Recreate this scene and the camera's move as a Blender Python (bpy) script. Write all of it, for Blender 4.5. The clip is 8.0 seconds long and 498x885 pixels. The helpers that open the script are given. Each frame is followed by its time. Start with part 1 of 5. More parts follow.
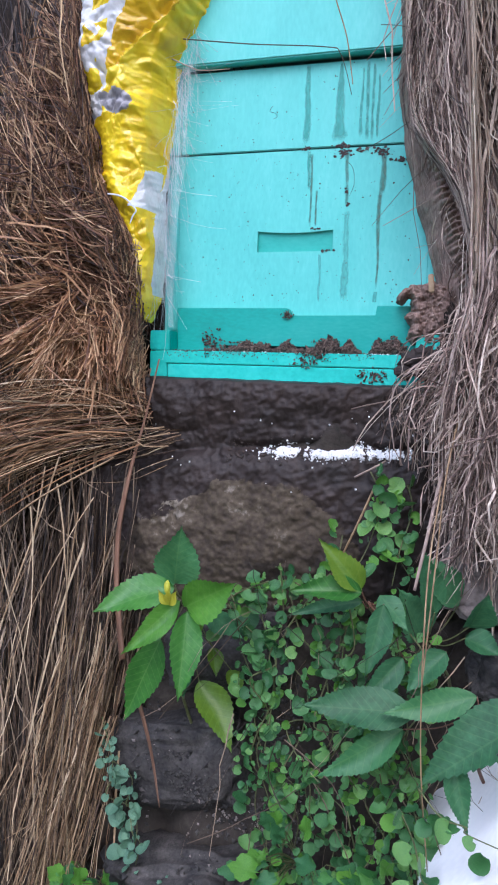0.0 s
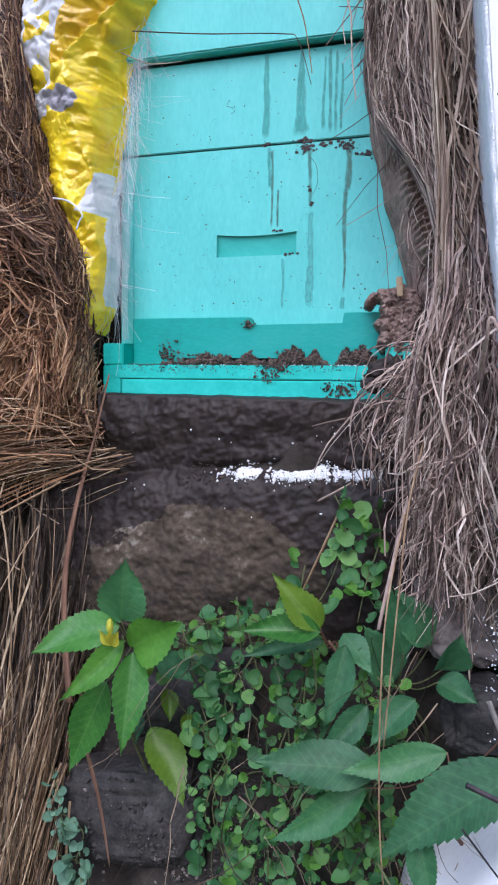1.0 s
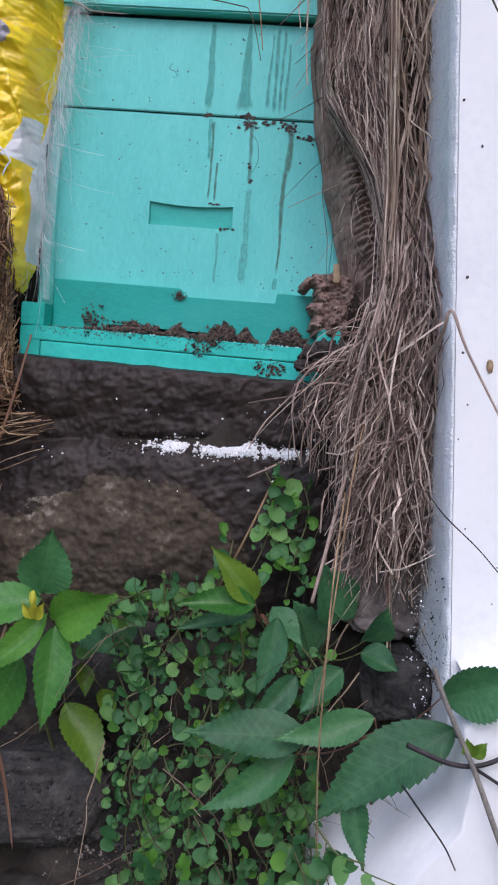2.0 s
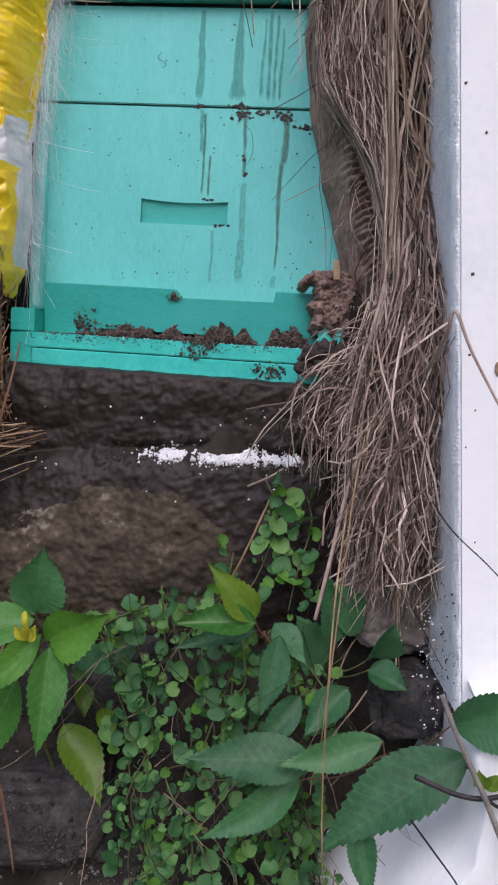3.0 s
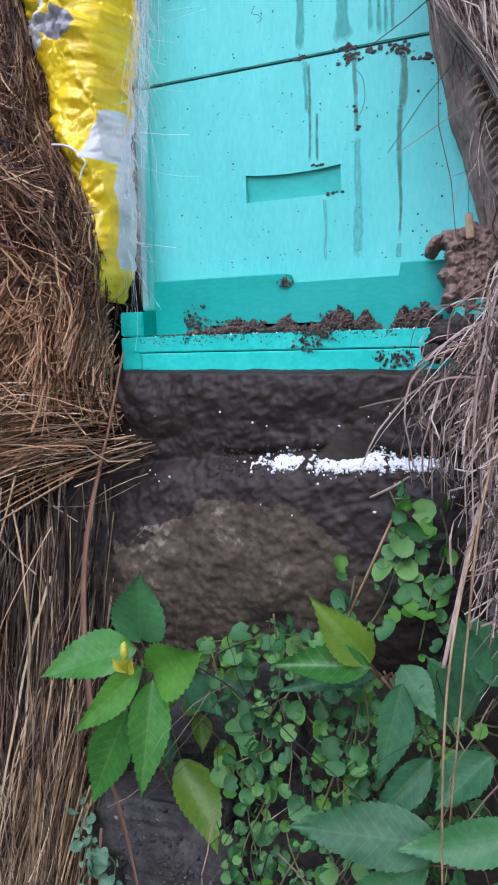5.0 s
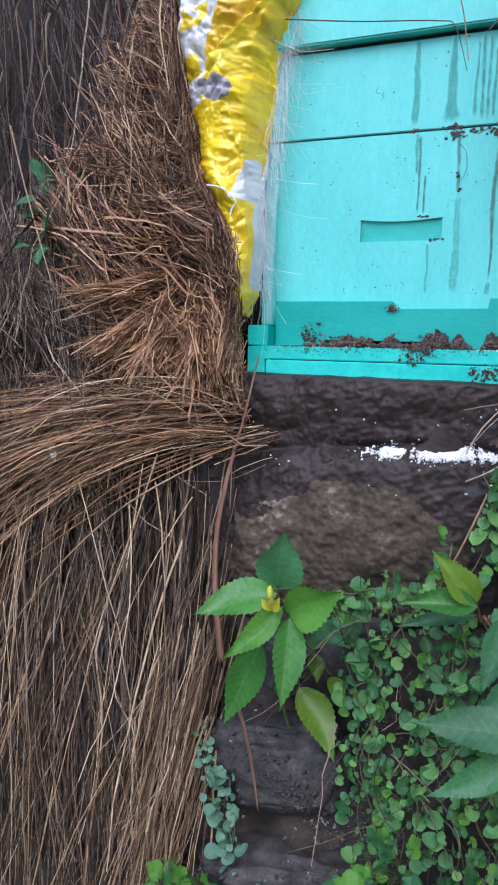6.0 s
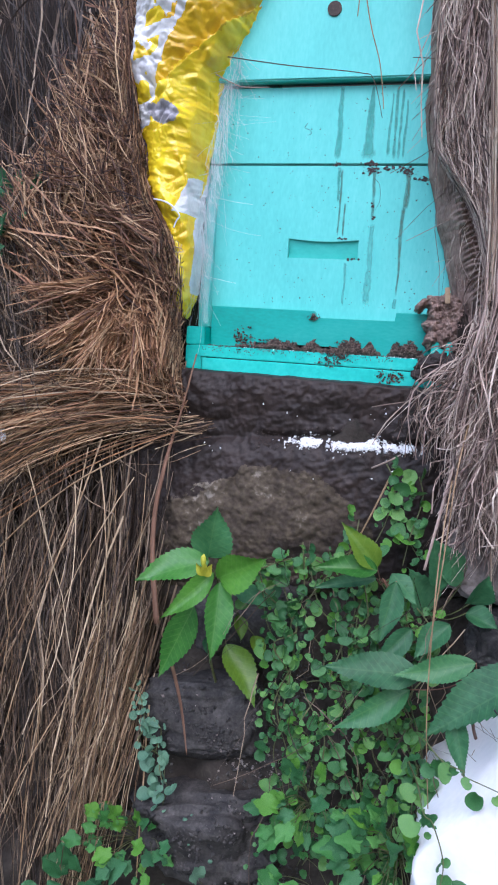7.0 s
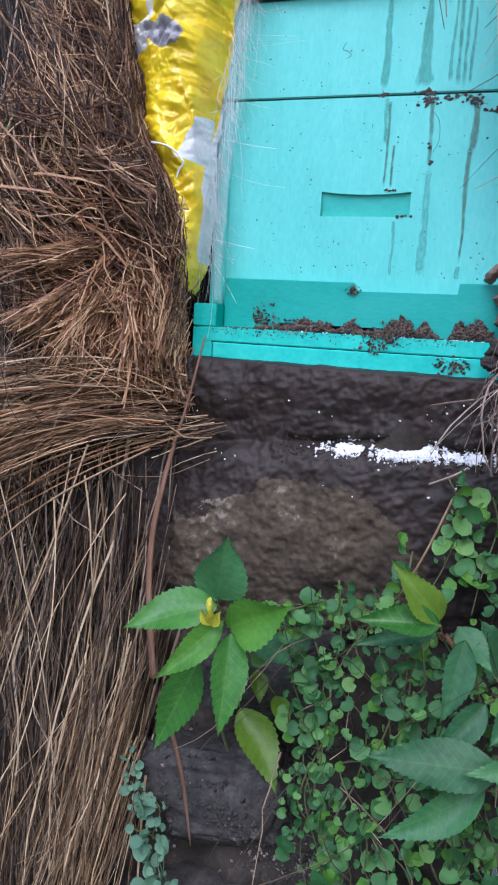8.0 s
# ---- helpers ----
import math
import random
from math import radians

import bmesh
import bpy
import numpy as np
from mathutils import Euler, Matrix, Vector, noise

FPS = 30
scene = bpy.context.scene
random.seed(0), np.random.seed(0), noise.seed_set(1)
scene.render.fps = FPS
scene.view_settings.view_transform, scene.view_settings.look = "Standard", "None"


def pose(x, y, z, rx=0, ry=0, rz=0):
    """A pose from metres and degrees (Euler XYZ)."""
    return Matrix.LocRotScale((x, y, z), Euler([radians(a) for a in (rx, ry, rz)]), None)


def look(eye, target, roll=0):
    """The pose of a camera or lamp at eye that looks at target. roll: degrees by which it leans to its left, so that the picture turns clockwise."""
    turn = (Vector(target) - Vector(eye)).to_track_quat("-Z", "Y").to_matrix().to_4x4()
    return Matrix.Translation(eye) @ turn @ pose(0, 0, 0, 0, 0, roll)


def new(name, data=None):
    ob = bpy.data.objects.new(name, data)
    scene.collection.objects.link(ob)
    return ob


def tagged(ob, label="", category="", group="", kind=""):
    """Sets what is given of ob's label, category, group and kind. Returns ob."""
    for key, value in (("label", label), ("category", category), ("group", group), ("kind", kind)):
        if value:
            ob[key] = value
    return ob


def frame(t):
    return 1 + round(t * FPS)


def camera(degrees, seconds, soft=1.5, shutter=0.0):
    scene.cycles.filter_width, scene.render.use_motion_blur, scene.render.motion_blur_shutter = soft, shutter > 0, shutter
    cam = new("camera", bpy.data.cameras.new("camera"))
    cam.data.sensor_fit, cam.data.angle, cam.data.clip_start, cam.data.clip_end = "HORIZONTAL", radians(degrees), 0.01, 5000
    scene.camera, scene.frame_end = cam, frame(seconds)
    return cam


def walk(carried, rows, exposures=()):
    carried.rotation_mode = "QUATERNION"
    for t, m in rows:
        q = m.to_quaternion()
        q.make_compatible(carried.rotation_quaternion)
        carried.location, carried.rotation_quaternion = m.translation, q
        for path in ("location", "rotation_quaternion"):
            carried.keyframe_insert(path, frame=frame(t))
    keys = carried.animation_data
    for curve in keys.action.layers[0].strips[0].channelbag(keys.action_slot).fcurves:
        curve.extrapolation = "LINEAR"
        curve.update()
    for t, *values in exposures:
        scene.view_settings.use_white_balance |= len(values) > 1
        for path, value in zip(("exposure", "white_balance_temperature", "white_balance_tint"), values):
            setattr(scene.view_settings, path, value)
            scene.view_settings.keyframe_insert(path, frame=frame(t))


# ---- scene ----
cam = camera(39.14, 8.0, soft=2.0)
# seconds, place in metres, turn in degrees
PATH = [
    (0.0, 0.1938, -0.9718, 1.0448, 89.29, 2.22, 15.47),
    (0.5, 0.2276, -0.9057, 1.0444, 89.14, 2.51, 17.51),
    (1.0, 0.2438, -0.8784, 1.0556, 90.04, 3.12, 16.78),
    (1.5, 0.1927, -0.8843, 1.0533, 89.75, -0.80, 8.71),
    (1.7, 0.1708, -0.8917, 1.0468, 89.26, -0.84, 5.37),
    (2.8, 0.1283, -0.8986, 1.0639, 86.88, -0.07, 3.85),
    (3.0, 0.1652, -0.8590, 1.0700, 87.31, 0.94, 5.77),
    (3.5, 0.2090, -0.7698, 1.0974, 86.84, 0.99, 13.14),
    (4.0, 0.2244, -0.7425, 1.0937, 86.42, 2.67, 18.92),
    (4.5, 0.2472, -0.7421, 1.0972, 87.58, 3.43, 21.35),
    (5.0, 0.2466, -0.7314, 1.0866, 86.49, 4.98, 23.32),
    (5.2, 0.2352, -0.7548, 1.0851, 86.89, 4.27, 24.58),
    (6.3, 0.1336, -1.0257, 1.0619, 87.76, -0.07, 17.36),
    (6.5, 0.1419, -1.0568, 1.0554, 87.52, -0.86, 14.87),
    (7.0, 0.1633, -1.0807, 1.0646, 87.47, 0.13, 14.47),
    (7.5, 0.1278, -1.0143, 1.0516, 86.54, -0.30, 14.84),
    (8.0, 0.1191, -0.8668, 1.0753, 86.63, 0.14, 16.98),
]
# the clip's camera darkens its picture while the white wall is in view
EXPOSURES = [(0.0, 0.60, 5350, 17), (0.5, 0.56, 5370, 17), (1.0, 0.49, 5400, 18), (1.5, 0.22, 5500, 18), (3.0, 0.07, 6000, 21), (3.5, 0.27, 5900, 21), (4.5, 0.46, 5400, 17), (6.5, 0.64, 5300, 17), (7.0, 0.64, 5300, 17), (7.5, 0.66, 5300, 17), (8.0, 0.56, 5300, 17)]
walk(cam, [(t, pose(x, y, z, rx, ry, rz)) for t, x, y, z, rx, ry, rz in PATH], EXPOSURES)

# ---- world, sun, exposure ----
world = bpy.data.worlds.new("overcast_sky")
scene.world = world
world.use_nodes = True
wn = world.node_tree
sky = wn.nodes.new("ShaderNodeTexSky")
sky.sky_type = 'NISHITA'
sky.sun_disc = False
sky.sun_elevation = radians(48)
sky.sun_rotation = radians(160)
sky.dust_density = 4.0
wn.links.new(sky.outputs[0], wn.nodes["Background"].inputs[0])
wn.nodes["Background"].inputs[1].default_value = 0.15
sun_data = bpy.data.lights.new("sun", 'SUN')
sun_data.energy = 1.0
sun_data.angle = radians(30)
sun_data.color = (1.0, 0.98, 0.95)
sun = new("sun", sun_data)
sun.matrix_world = look((-1.1, -3.0, 4.2), (0, 0, 1.0))

# ---- materials ----


def mat(name, colours, scale=40.0, rough=0.6, bump=0.2, fine=6.0, metal=0.0, spec=0.4, island=0.0, stretch=(1, 1, 1),
        detail=6.0, through_light=0.0, low=0.3, high=0.7, rand_object=0.0):
    """Colours blended by two scales of noise, with fine relief; island shifts the value from piece to piece."""
    m = bpy.data.materials.new(name)
    m.use_nodes = True
    nt = m.node_tree
    b = nt.nodes["Principled BSDF"]
    tc = nt.nodes.new("ShaderNodeTexCoord")
    mp = nt.nodes.new("ShaderNodeMapping")
    mp.inputs["Scale"].default_value = stretch
    nt.links.new(tc.outputs["Object"], mp.inputs[0])
    n1 = nt.nodes.new("ShaderNodeTexNoise")
    n1.inputs["Scale"].default_value = scale
    n1.inputs["Detail"].default_value = detail
    n1.inputs["Roughness"].default_value = 0.65
    n2 = nt.nodes.new("ShaderNodeTexNoise")
    n2.inputs["Scale"].default_value = scale * fine
    n2.inputs["Detail"].default_value = 4.0
    nt.links.new(mp.outputs[0], n1.inputs[0])
    nt.links.new(mp.outputs[0], n2.inputs[0])
    mixv = nt.nodes.new("ShaderNodeMix")
    mixv.inputs[0].default_value = 0.3
    nt.links.new(n1.outputs[0], mixv.inputs[2])
    nt.links.new(n2.outputs[0], mixv.inputs[3])
    val = mixv.outputs[0]
    if island or rand_object:
        if island:
            geo = nt.nodes.new("ShaderNodeNewGeometry")
            src = geo.outputs["Random Per Island"]
        else:
            oi = nt.nodes.new("ShaderNodeObjectInfo")
            src = oi.outputs["Random"]
        mr = nt.nodes.new("ShaderNodeMapRange")
        k = island or rand_object
        mr.inputs[3].default_value, mr.inputs[4].default_value = -k, k
        nt.links.new(src, mr.inputs[0])
        add = nt.nodes.new("ShaderNodeMath")
        nt.links.new(val, add.inputs[0])
        nt.links.new(mr.outputs[0], add.inputs[1])
        val = add.outputs[0]
    ramp = nt.nodes.new("ShaderNodeValToRGB")
    els = ramp.color_ramp.elements
    for i, c in enumerate(colours):
        p = low + (high - low) * i / max(1, len(colours) - 1)
        e = els[i] if i < 2 else els.new(p)
        e.position, e.color = p, (*c, 1)
    nt.links.new(val, ramp.inputs[0])
    nt.links.new(ramp.outputs[0], b.inputs["Base Color"])
    b.inputs["Roughness"].default_value = rough
    b.inputs["Metallic"].default_value = metal
    b.inputs["Specular IOR Level"].default_value = spec
    if bump:
        bp = nt.nodes.new("ShaderNodeBump")
        bp.inputs["Strength"].default_value = bump
        bp.inputs["Distance"].default_value = 0.004
        nt.links.new(mixv.outputs[0], bp.inputs["Height"])
        nt.links.new(bp.outputs[0], b.inputs["Normal"])
    if through_light:
        tr = nt.nodes.new("ShaderNodeBsdfTranslucent")
        nt.links.new(ramp.outputs[0], tr.inputs[0])
        ms = nt.nodes.new("ShaderNodeMixShader")
        ms.inputs[0].default_value = through_light
        nt.links.new(b.outputs[0], ms.inputs[1])
        nt.links.new(tr.outputs[0], ms.inputs[2])
        nt.links.new(ms.outputs[0], nt.nodes["Material Output"].inputs[0])
    return m


TURQ = mat("turquoise_paint", [(0.105, 0.51, 0.475), (0.14, 0.60, 0.555), (0.19, 0.67, 0.63)], 9, 0.42, 0.12, 30, stretch=(1, 1, 0.35))
TURQ_DK = mat("green_turquoise_paint", [(0.015, 0.27, 0.225), (0.022, 0.36, 0.305), (0.05, 0.41, 0.36)], 14, 0.4, 0.12, 20, stretch=(0.4, 1, 1))
TURQ_POCKET = mat("darker_greener_turquoise", [(0.05, 0.42, 0.365), (0.075, 0.49, 0.43), (0.10, 0.54, 0.48)], 30, 0.45, 0.12, 9, stretch=(0.5, 1, 1))
TURQ_RIM = mat("worn_turquoise_paint", [(0.18, 0.22, 0.19), (0.03, 0.48, 0.41), (0.05, 0.57, 0.49), (0.09, 0.62, 0.55)], 22, 0.45, 0.2, 9, low=0.26)
STAIN = mat("runny_stain", [(0.045, 0.28, 0.245), (0.07, 0.40, 0.35), (0.10, 0.50, 0.45)], 60, 0.35, 0.1, 5, stretch=(1, 1, 0.15))
GRIME_AND_HOLE = mat("dark_grime_and_hole", [(0.02, 0.018, 0.016), (0.05, 0.035, 0.028), (0.09, 0.06, 0.05)], 120, 0.7, 0.4)
PROPOLIS = mat("propolis", [(0.014, 0.009, 0.009), (0.034, 0.021, 0.020), (0.075, 0.050, 0.046)], 150, 0.5, 0.5)
MUD = mat("damp_mud", [(0.0083, 0.0053, 0.0045), (0.0192, 0.0124, 0.0104), (0.0333, 0.0219, 0.0185), (0.0608, 0.0426, 0.0358)], 20, 0.62, 0.32, 12, low=0.3, high=0.75)
STONE = mat("lichen_stone", [(0.0168, 0.0118, 0.009), (0.0367, 0.0266, 0.0188), (0.0597, 0.0444, 0.0293), (0.0842, 0.0651, 0.0432), (0.2218, 0.1923, 0.1569)], 10, 0.85, 0.5, 12, low=0.36, high=0.62)
STONE_BR = mat("brown_stone", [(0.03, 0.022, 0.018), (0.06, 0.043, 0.034), (0.09, 0.066, 0.052), (0.12, 0.095, 0.078)], 26, 0.8, 0.9, 7)
MUD_LIP = mat("straw_mud_lip", [(0.092, 0.0575, 0.046), (0.207, 0.1357, 0.1104), (0.322, 0.2242, 0.184), (0.437, 0.3277, 0.276)], 55, 0.9, 0.9, 5, stretch=(2.2, 1, 0.5), low=0.3, high=0.72)
STONE_P = mat("pale_grey_stone", [(0.08, 0.065, 0.058), (0.17, 0.14, 0.125), (0.27, 0.23, 0.21), (0.40, 0.36, 0.33)], 26, 0.85, 0.9, 6, low=0.3, high=0.7)
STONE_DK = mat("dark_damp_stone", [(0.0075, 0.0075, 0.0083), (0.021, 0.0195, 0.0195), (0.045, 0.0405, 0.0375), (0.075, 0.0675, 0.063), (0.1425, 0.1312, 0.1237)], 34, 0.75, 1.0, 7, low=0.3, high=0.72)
WHITE = mat("white_limewash", [(0.70, 0.72, 0.74), (0.80, 0.81, 0.82), (0.84, 0.84, 0.85)], 6, 0.8, 0.05, 20)
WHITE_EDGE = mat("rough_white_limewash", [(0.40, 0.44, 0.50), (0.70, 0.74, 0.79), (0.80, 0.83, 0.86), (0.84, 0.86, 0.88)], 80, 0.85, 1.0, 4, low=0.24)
CRUMB = mat("white_crumbs", [(0.6, 0.62, 0.64), (0.78, 0.79, 0.8), (0.86, 0.86, 0.86)], 90, 0.7, 0.3)
STRAW_T = mat("stout_pale_straw", [(0.16, 0.10, 0.07), (0.30, 0.21, 0.15), (0.45, 0.34, 0.25), (0.60, 0.50, 0.38)], 12, 0.55, 0.3, 12, island=0.3, low=0.2, high=0.82)
STRAW_O = mat("stout_orange_straw", [(0.085, 0.036, 0.018), (0.235, 0.112, 0.052), (0.40, 0.225, 0.11), (0.58, 0.39, 0.22)], 12, 0.55, 0.3, 12, island=0.34, low=0.2, high=0.86)
STRAW_R = mat("grey_brown_straw", [(0.07, 0.046, 0.038), (0.245, 0.168, 0.140), (0.43, 0.325, 0.27), (0.66, 0.55, 0.46)], 30, 0.7, 0.3, 5, island=0.40, low=0.15, high=0.88)
STRAW_L = mat("red_brown_straw", [(0.026, 0.011, 0.006), (0.118, 0.053, 0.027), (0.27, 0.145, 0.074), (0.50, 0.34, 0.19)], 30, 0.62, 0.3, 5, island=0.42, low=0.18, high=0.90)
# brown straw darkened to carry the shade at the back of the stack
STRAW_H = mat("shaded_brown_straw", [(0.0097, 0.006, 0.0045), (0.0315, 0.0203, 0.0135), (0.0788, 0.0525, 0.0353), (0.2175, 0.1575, 0.105)], 30, 0.62, 0.3, 5, island=0.42, low=0.16, high=0.9)
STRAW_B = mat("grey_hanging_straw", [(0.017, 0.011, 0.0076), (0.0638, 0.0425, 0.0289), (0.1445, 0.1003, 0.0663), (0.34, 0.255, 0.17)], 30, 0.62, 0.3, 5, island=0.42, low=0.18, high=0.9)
STRAW_G = mat("golden_straw", [(0.055, 0.032, 0.017), (0.165, 0.100, 0.052), (0.33, 0.22, 0.12), (0.54, 0.42, 0.27)], 30, 0.55, 0.2, 5, island=0.36, low=0.2, high=0.86)
# near-black: the shade deep between the stalks is put into this colour
CORE_SHADE = mat("shaded_straw_core", [(0.006, 0.004, 0.003), (0.02, 0.013, 0.009), (0.045, 0.03, 0.022)], 60, 0.95, 1.0, 4, stretch=(1, 1, 0.2))
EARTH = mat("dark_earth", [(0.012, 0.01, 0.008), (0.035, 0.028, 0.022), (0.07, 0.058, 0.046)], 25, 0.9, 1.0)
GROUND = mat("grassy_ground", [(0.03, 0.04, 0.015), (0.06, 0.07, 0.03), (0.10, 0.085, 0.05)], 5, 0.95, 0.6)

# ---- building helpers ----


def mesh_object(name, verts, faces, material, parent=None, label="", smooth=False):
    me = bpy.data.meshes.new(name)
    me.from_pydata([tuple(v) for v in verts], [], [tuple(f) for f in faces])
    me.materials.append(material)
    if smooth:
        me.polygons.foreach_set("use_smooth", [True] * len(me.polygons))
    me.update()
    ob = new(name, me)
    ob.parent = parent
    if label:
        ob["label"] = label
    return ob


def part(name, bm, material, parent=None, label="", smooth=False):
    """One bmesh as one mesh object under a thing or a part."""
    me = bpy.data.meshes.new(name)
    bmesh.ops.recalc_face_normals(bm, faces=bm.faces)
    bm.to_mesh(me)
    bm.free()
    me.materials.append(material)
    if smooth:
        me.polygons.foreach_set("use_smooth", [True] * len(me.polygons))
    ob = new(name, me)
    ob.parent = parent
    if label:
        ob["label"] = label
    return ob


def box(x0, x1, y0, y1, z0, z1, bevel=0.0015):
    bm = bmesh.new()
    bmesh.ops.create_cube(bm, size=1)
    for v in bm.verts:
        v.co = Vector(((x0 + x1) / 2 + v.co.x * (x1 - x0), (y0 + y1) / 2 + v.co.y * (y1 - y0), (z0 + z1) / 2 + v.co.z * (z1 - z0)))
    if bevel:
        bmesh.ops.bevel(bm, geom=bm.edges[:], offset=bevel, segments=2, affect='EDGES')
    return bm


def prism(outline, y0, y1, bevel=0.001):
    """A plate whose front outline (x, z) is pushed back from y0 to y1."""
    bm = bmesh.new()
    a = [bm.verts.new((x, y0, z)) for x, z in outline]
    b = [bm.verts.new((x, y1, z)) for x, z in outline]
    bm.faces.new(a)
    bm.faces.new(b[::-1])
    n = len(a)
    for i in range(n):
        bm.faces.new((a[i], b[i], b[(i + 1) % n], a[(i + 1) % n]))
    if bevel:
        bmesh.ops.bevel(bm, geom=bm.edges[:], offset=bevel, segments=1, affect='EDGES')
    return bm


def fbm(x, y, z, octaves=4):
    return noise.fractal(Vector((x, y, z)), 1.0, 2.0, octaves)


def face_sheet(name, x0, x1, z0, z1, nx, nz, depth, material, parent=None, label="", back=0.25):
    """A rough upright bank: depth(x, z) gives the y of its front; sides run back so that it has thickness."""
    verts, faces = [], []
    for j in range(nz + 1):
        for i in range(nx + 1):
            x, z = x0 + (x1 - x0) * i / nx, z0 + (z1 - z0) * j / nz
            verts.append((x, depth(x, z), z))
    w = nx + 1
    for j in range(nz):
        for i in range(nx):
            a = j * w + i
            faces.append((a, a + 1, a + w + 1, a + w))
    rim = [i for i in range(w)] + [j * w + nx for j in range(1, nz + 1)] + [nz * w + i for i in range(nx - 1, -1, -1)] + [j * w for j in range(nz - 1, 0, -1)]
    off = len(verts)
    for k in rim:
        verts.append((verts[k][0], back, verts[k][2]))
    n = len(rim)
    for k in range(n):
        faces.append((rim[k], off + k, off + (k + 1) % n, rim[(k + 1) % n]))
    faces.append(tuple(off + k for k in range(n)))
    return mesh_object(name, verts, faces, material, parent, label, smooth=True)


rng = np.random.default_rng(7)


def tubes(lines, radii, flat=0.45):
    """Vertices and faces of thin three-sided stalks along lines (n, k, 3); radii (n, k)."""
    n, k, _ = lines.shape
    tan = np.gradient(lines, axis=1)
    tan /= np.linalg.norm(tan, axis=2, keepdims=True) + 1e-9
    ref = rng.normal(size=(n, 1, 3))
    s = np.cross(tan, ref)
    s /= np.linalg.norm(s, axis=2, keepdims=True) + 1e-9
    u = np.cross(tan, s)
    rings = []
    for ang, e in ((0, 1), (2.5, 1), (4.0, flat)):
        rings.append(lines + radii[..., None] * e * (np.cos(ang) * s + np.sin(ang) * u))
    verts = np.stack(rings, axis=2).reshape(-1, 3)
    base = (np.arange(n)[:, None] * k + np.arange(k - 1)[None, :]).reshape(-1) * 3
    faces = []
    for a, b in ((0, 1), (1, 2), (2, 0)):
        faces.append(np.stack([base + a, base + b, base + 3 + b, base + 3 + a], axis=1))
    return verts, np.concatenate(faces)


def straw_object(name, lines, radii, material, label, category="straw"):
    v, f = tubes(lines, radii)
    me = bpy.data.meshes.new(name)
    me.from_pydata(v.tolist(), [], f.tolist())
    me.materials.append(material)
    ob = new(name, me)
    return tagged(ob, label, category, kind="stuff")


def stalks(a, b, sag, k=7, wobble=0.006, r=(0.0009, 0.0024), droop=None):
    """Bent stalks from points a to b (n, 3), pushed by sag (n, 3) in their middle."""
    n = len(a)
    t = np.linspace(0, 1, k)[None, :, None]
    lines = a[:, None] * (1 - t) + b[:, None] * t + sag[:, None] * (4 * t * (1 - t))
    w = np.cumsum(rng.normal(0, wobble, (n, k, 3)), axis=1) * np.minimum(t * 2, 1)
    lines = lines + w * np.array([1, 0.5, 0.4])
    kink = rng.integers(1, k - 1, n)
    has = rng.random(n) < 0.3
    for i in np.nonzero(has)[0]:
        tail = np.linspace(0, 1, k - kink[i])[:, None]
        lines[i, kink[i]:] += tail * rng.normal(0, 0.03, 3) * np.array([1, 0.3, 0.5])
    rad = (r[0] + (r[1] - r[0]) * rng.random((n, 1)) ** 2) * np.linspace(1.0, 0.55, k)[None, :]
    return lines, rad


# ---- large structure ----
ground = mesh_object("ground", [(-400, -400, 0), (400, -400, 0), (400, 400, 0), (-400, 400, 0)], [(0, 1, 2, 3)], GROUND)
tagged(ground, "flat earthen ground with short grass", "ground", kind="structure")


def bank_y(x, z):
    """Front of the old rubble wall behind plants and straw: it comes forward towards its foot."""
    y = -0.03 - 0.14 * max(0.0, 0.86 - z) ** 0.8 + 0.03 * fbm(x * 7, 1.3, z * 7) + 0.012 * fbm(x * 28, 4.3, z * 28)
    if z > 1.1:
        y += 0.07
    return y


bank = face_sheet("wall_rubble", -1.6, 0.30, -0.05, 1.12, 150, 100, bank_y, EARTH, back=0.5)
tagged(bank, "old dark rubble and earth wall", "wall", kind="structure")
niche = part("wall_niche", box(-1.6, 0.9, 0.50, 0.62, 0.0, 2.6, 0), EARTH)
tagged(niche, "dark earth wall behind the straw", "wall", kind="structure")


def cleft(x):
    return 1.024 - 0.05 * (x - 0.05) - 0.25 * (x - 0.03) ** 2 + 0.003 * fbm(x * 30, 2, 5)


def mud_y(x, z):
    """Smeared mud bank under the hive, with a cleft about 10 cm below the board."""
    y = -0.050 + 0.007 * fbm(x * 8, 0.5, z * 6) + 0.0035 * fbm(x * 26, 2.0, z * 20) - 0.0035 * (0.4 - abs(noise.noise(Vector((x * 46, 1.0, z * 24))))) + 0.0024 * fbm(x * 70, 3.0, z * 70) + 0.0014 * fbm(x * 160, 3.0, z * 160)
    cl = cleft(x)
    y += 0.020 * math.exp(-((z - cl) / 0.006) ** 2) * (0.6 + 0.6 * fbm(x * 14, 7, 1)) * min(1.0, max(0.15, (x + 0.10) / 0.06))
    if z < cl:
        y -= 0.018 * (1 - math.exp((z - cl) / 0.012))
    y -= 0.010 * math.exp(-((z - 1.095) / 0.03) ** 2)
    if z < 0.90:
        y += 0.5 * (0.90 - z) ** 1.5 * (1.3 + fbm(x * 12, 4, 2))
    under = 1.1100 - 0.1006 * x + 0.0015 * fbm(x * 40, 3, 1)
    if z > under:
        y = max(y, min(0.0, y + 6.0 * (z - under)))
    return y


mud = face_sheet("wall_mud", -0.30, 0.275, 0.80, 1.140, 290, 190, mud_y, MUD, back=0.3)
tagged(mud, "smeared damp dark-brown mud bank", "wall", kind="structure")


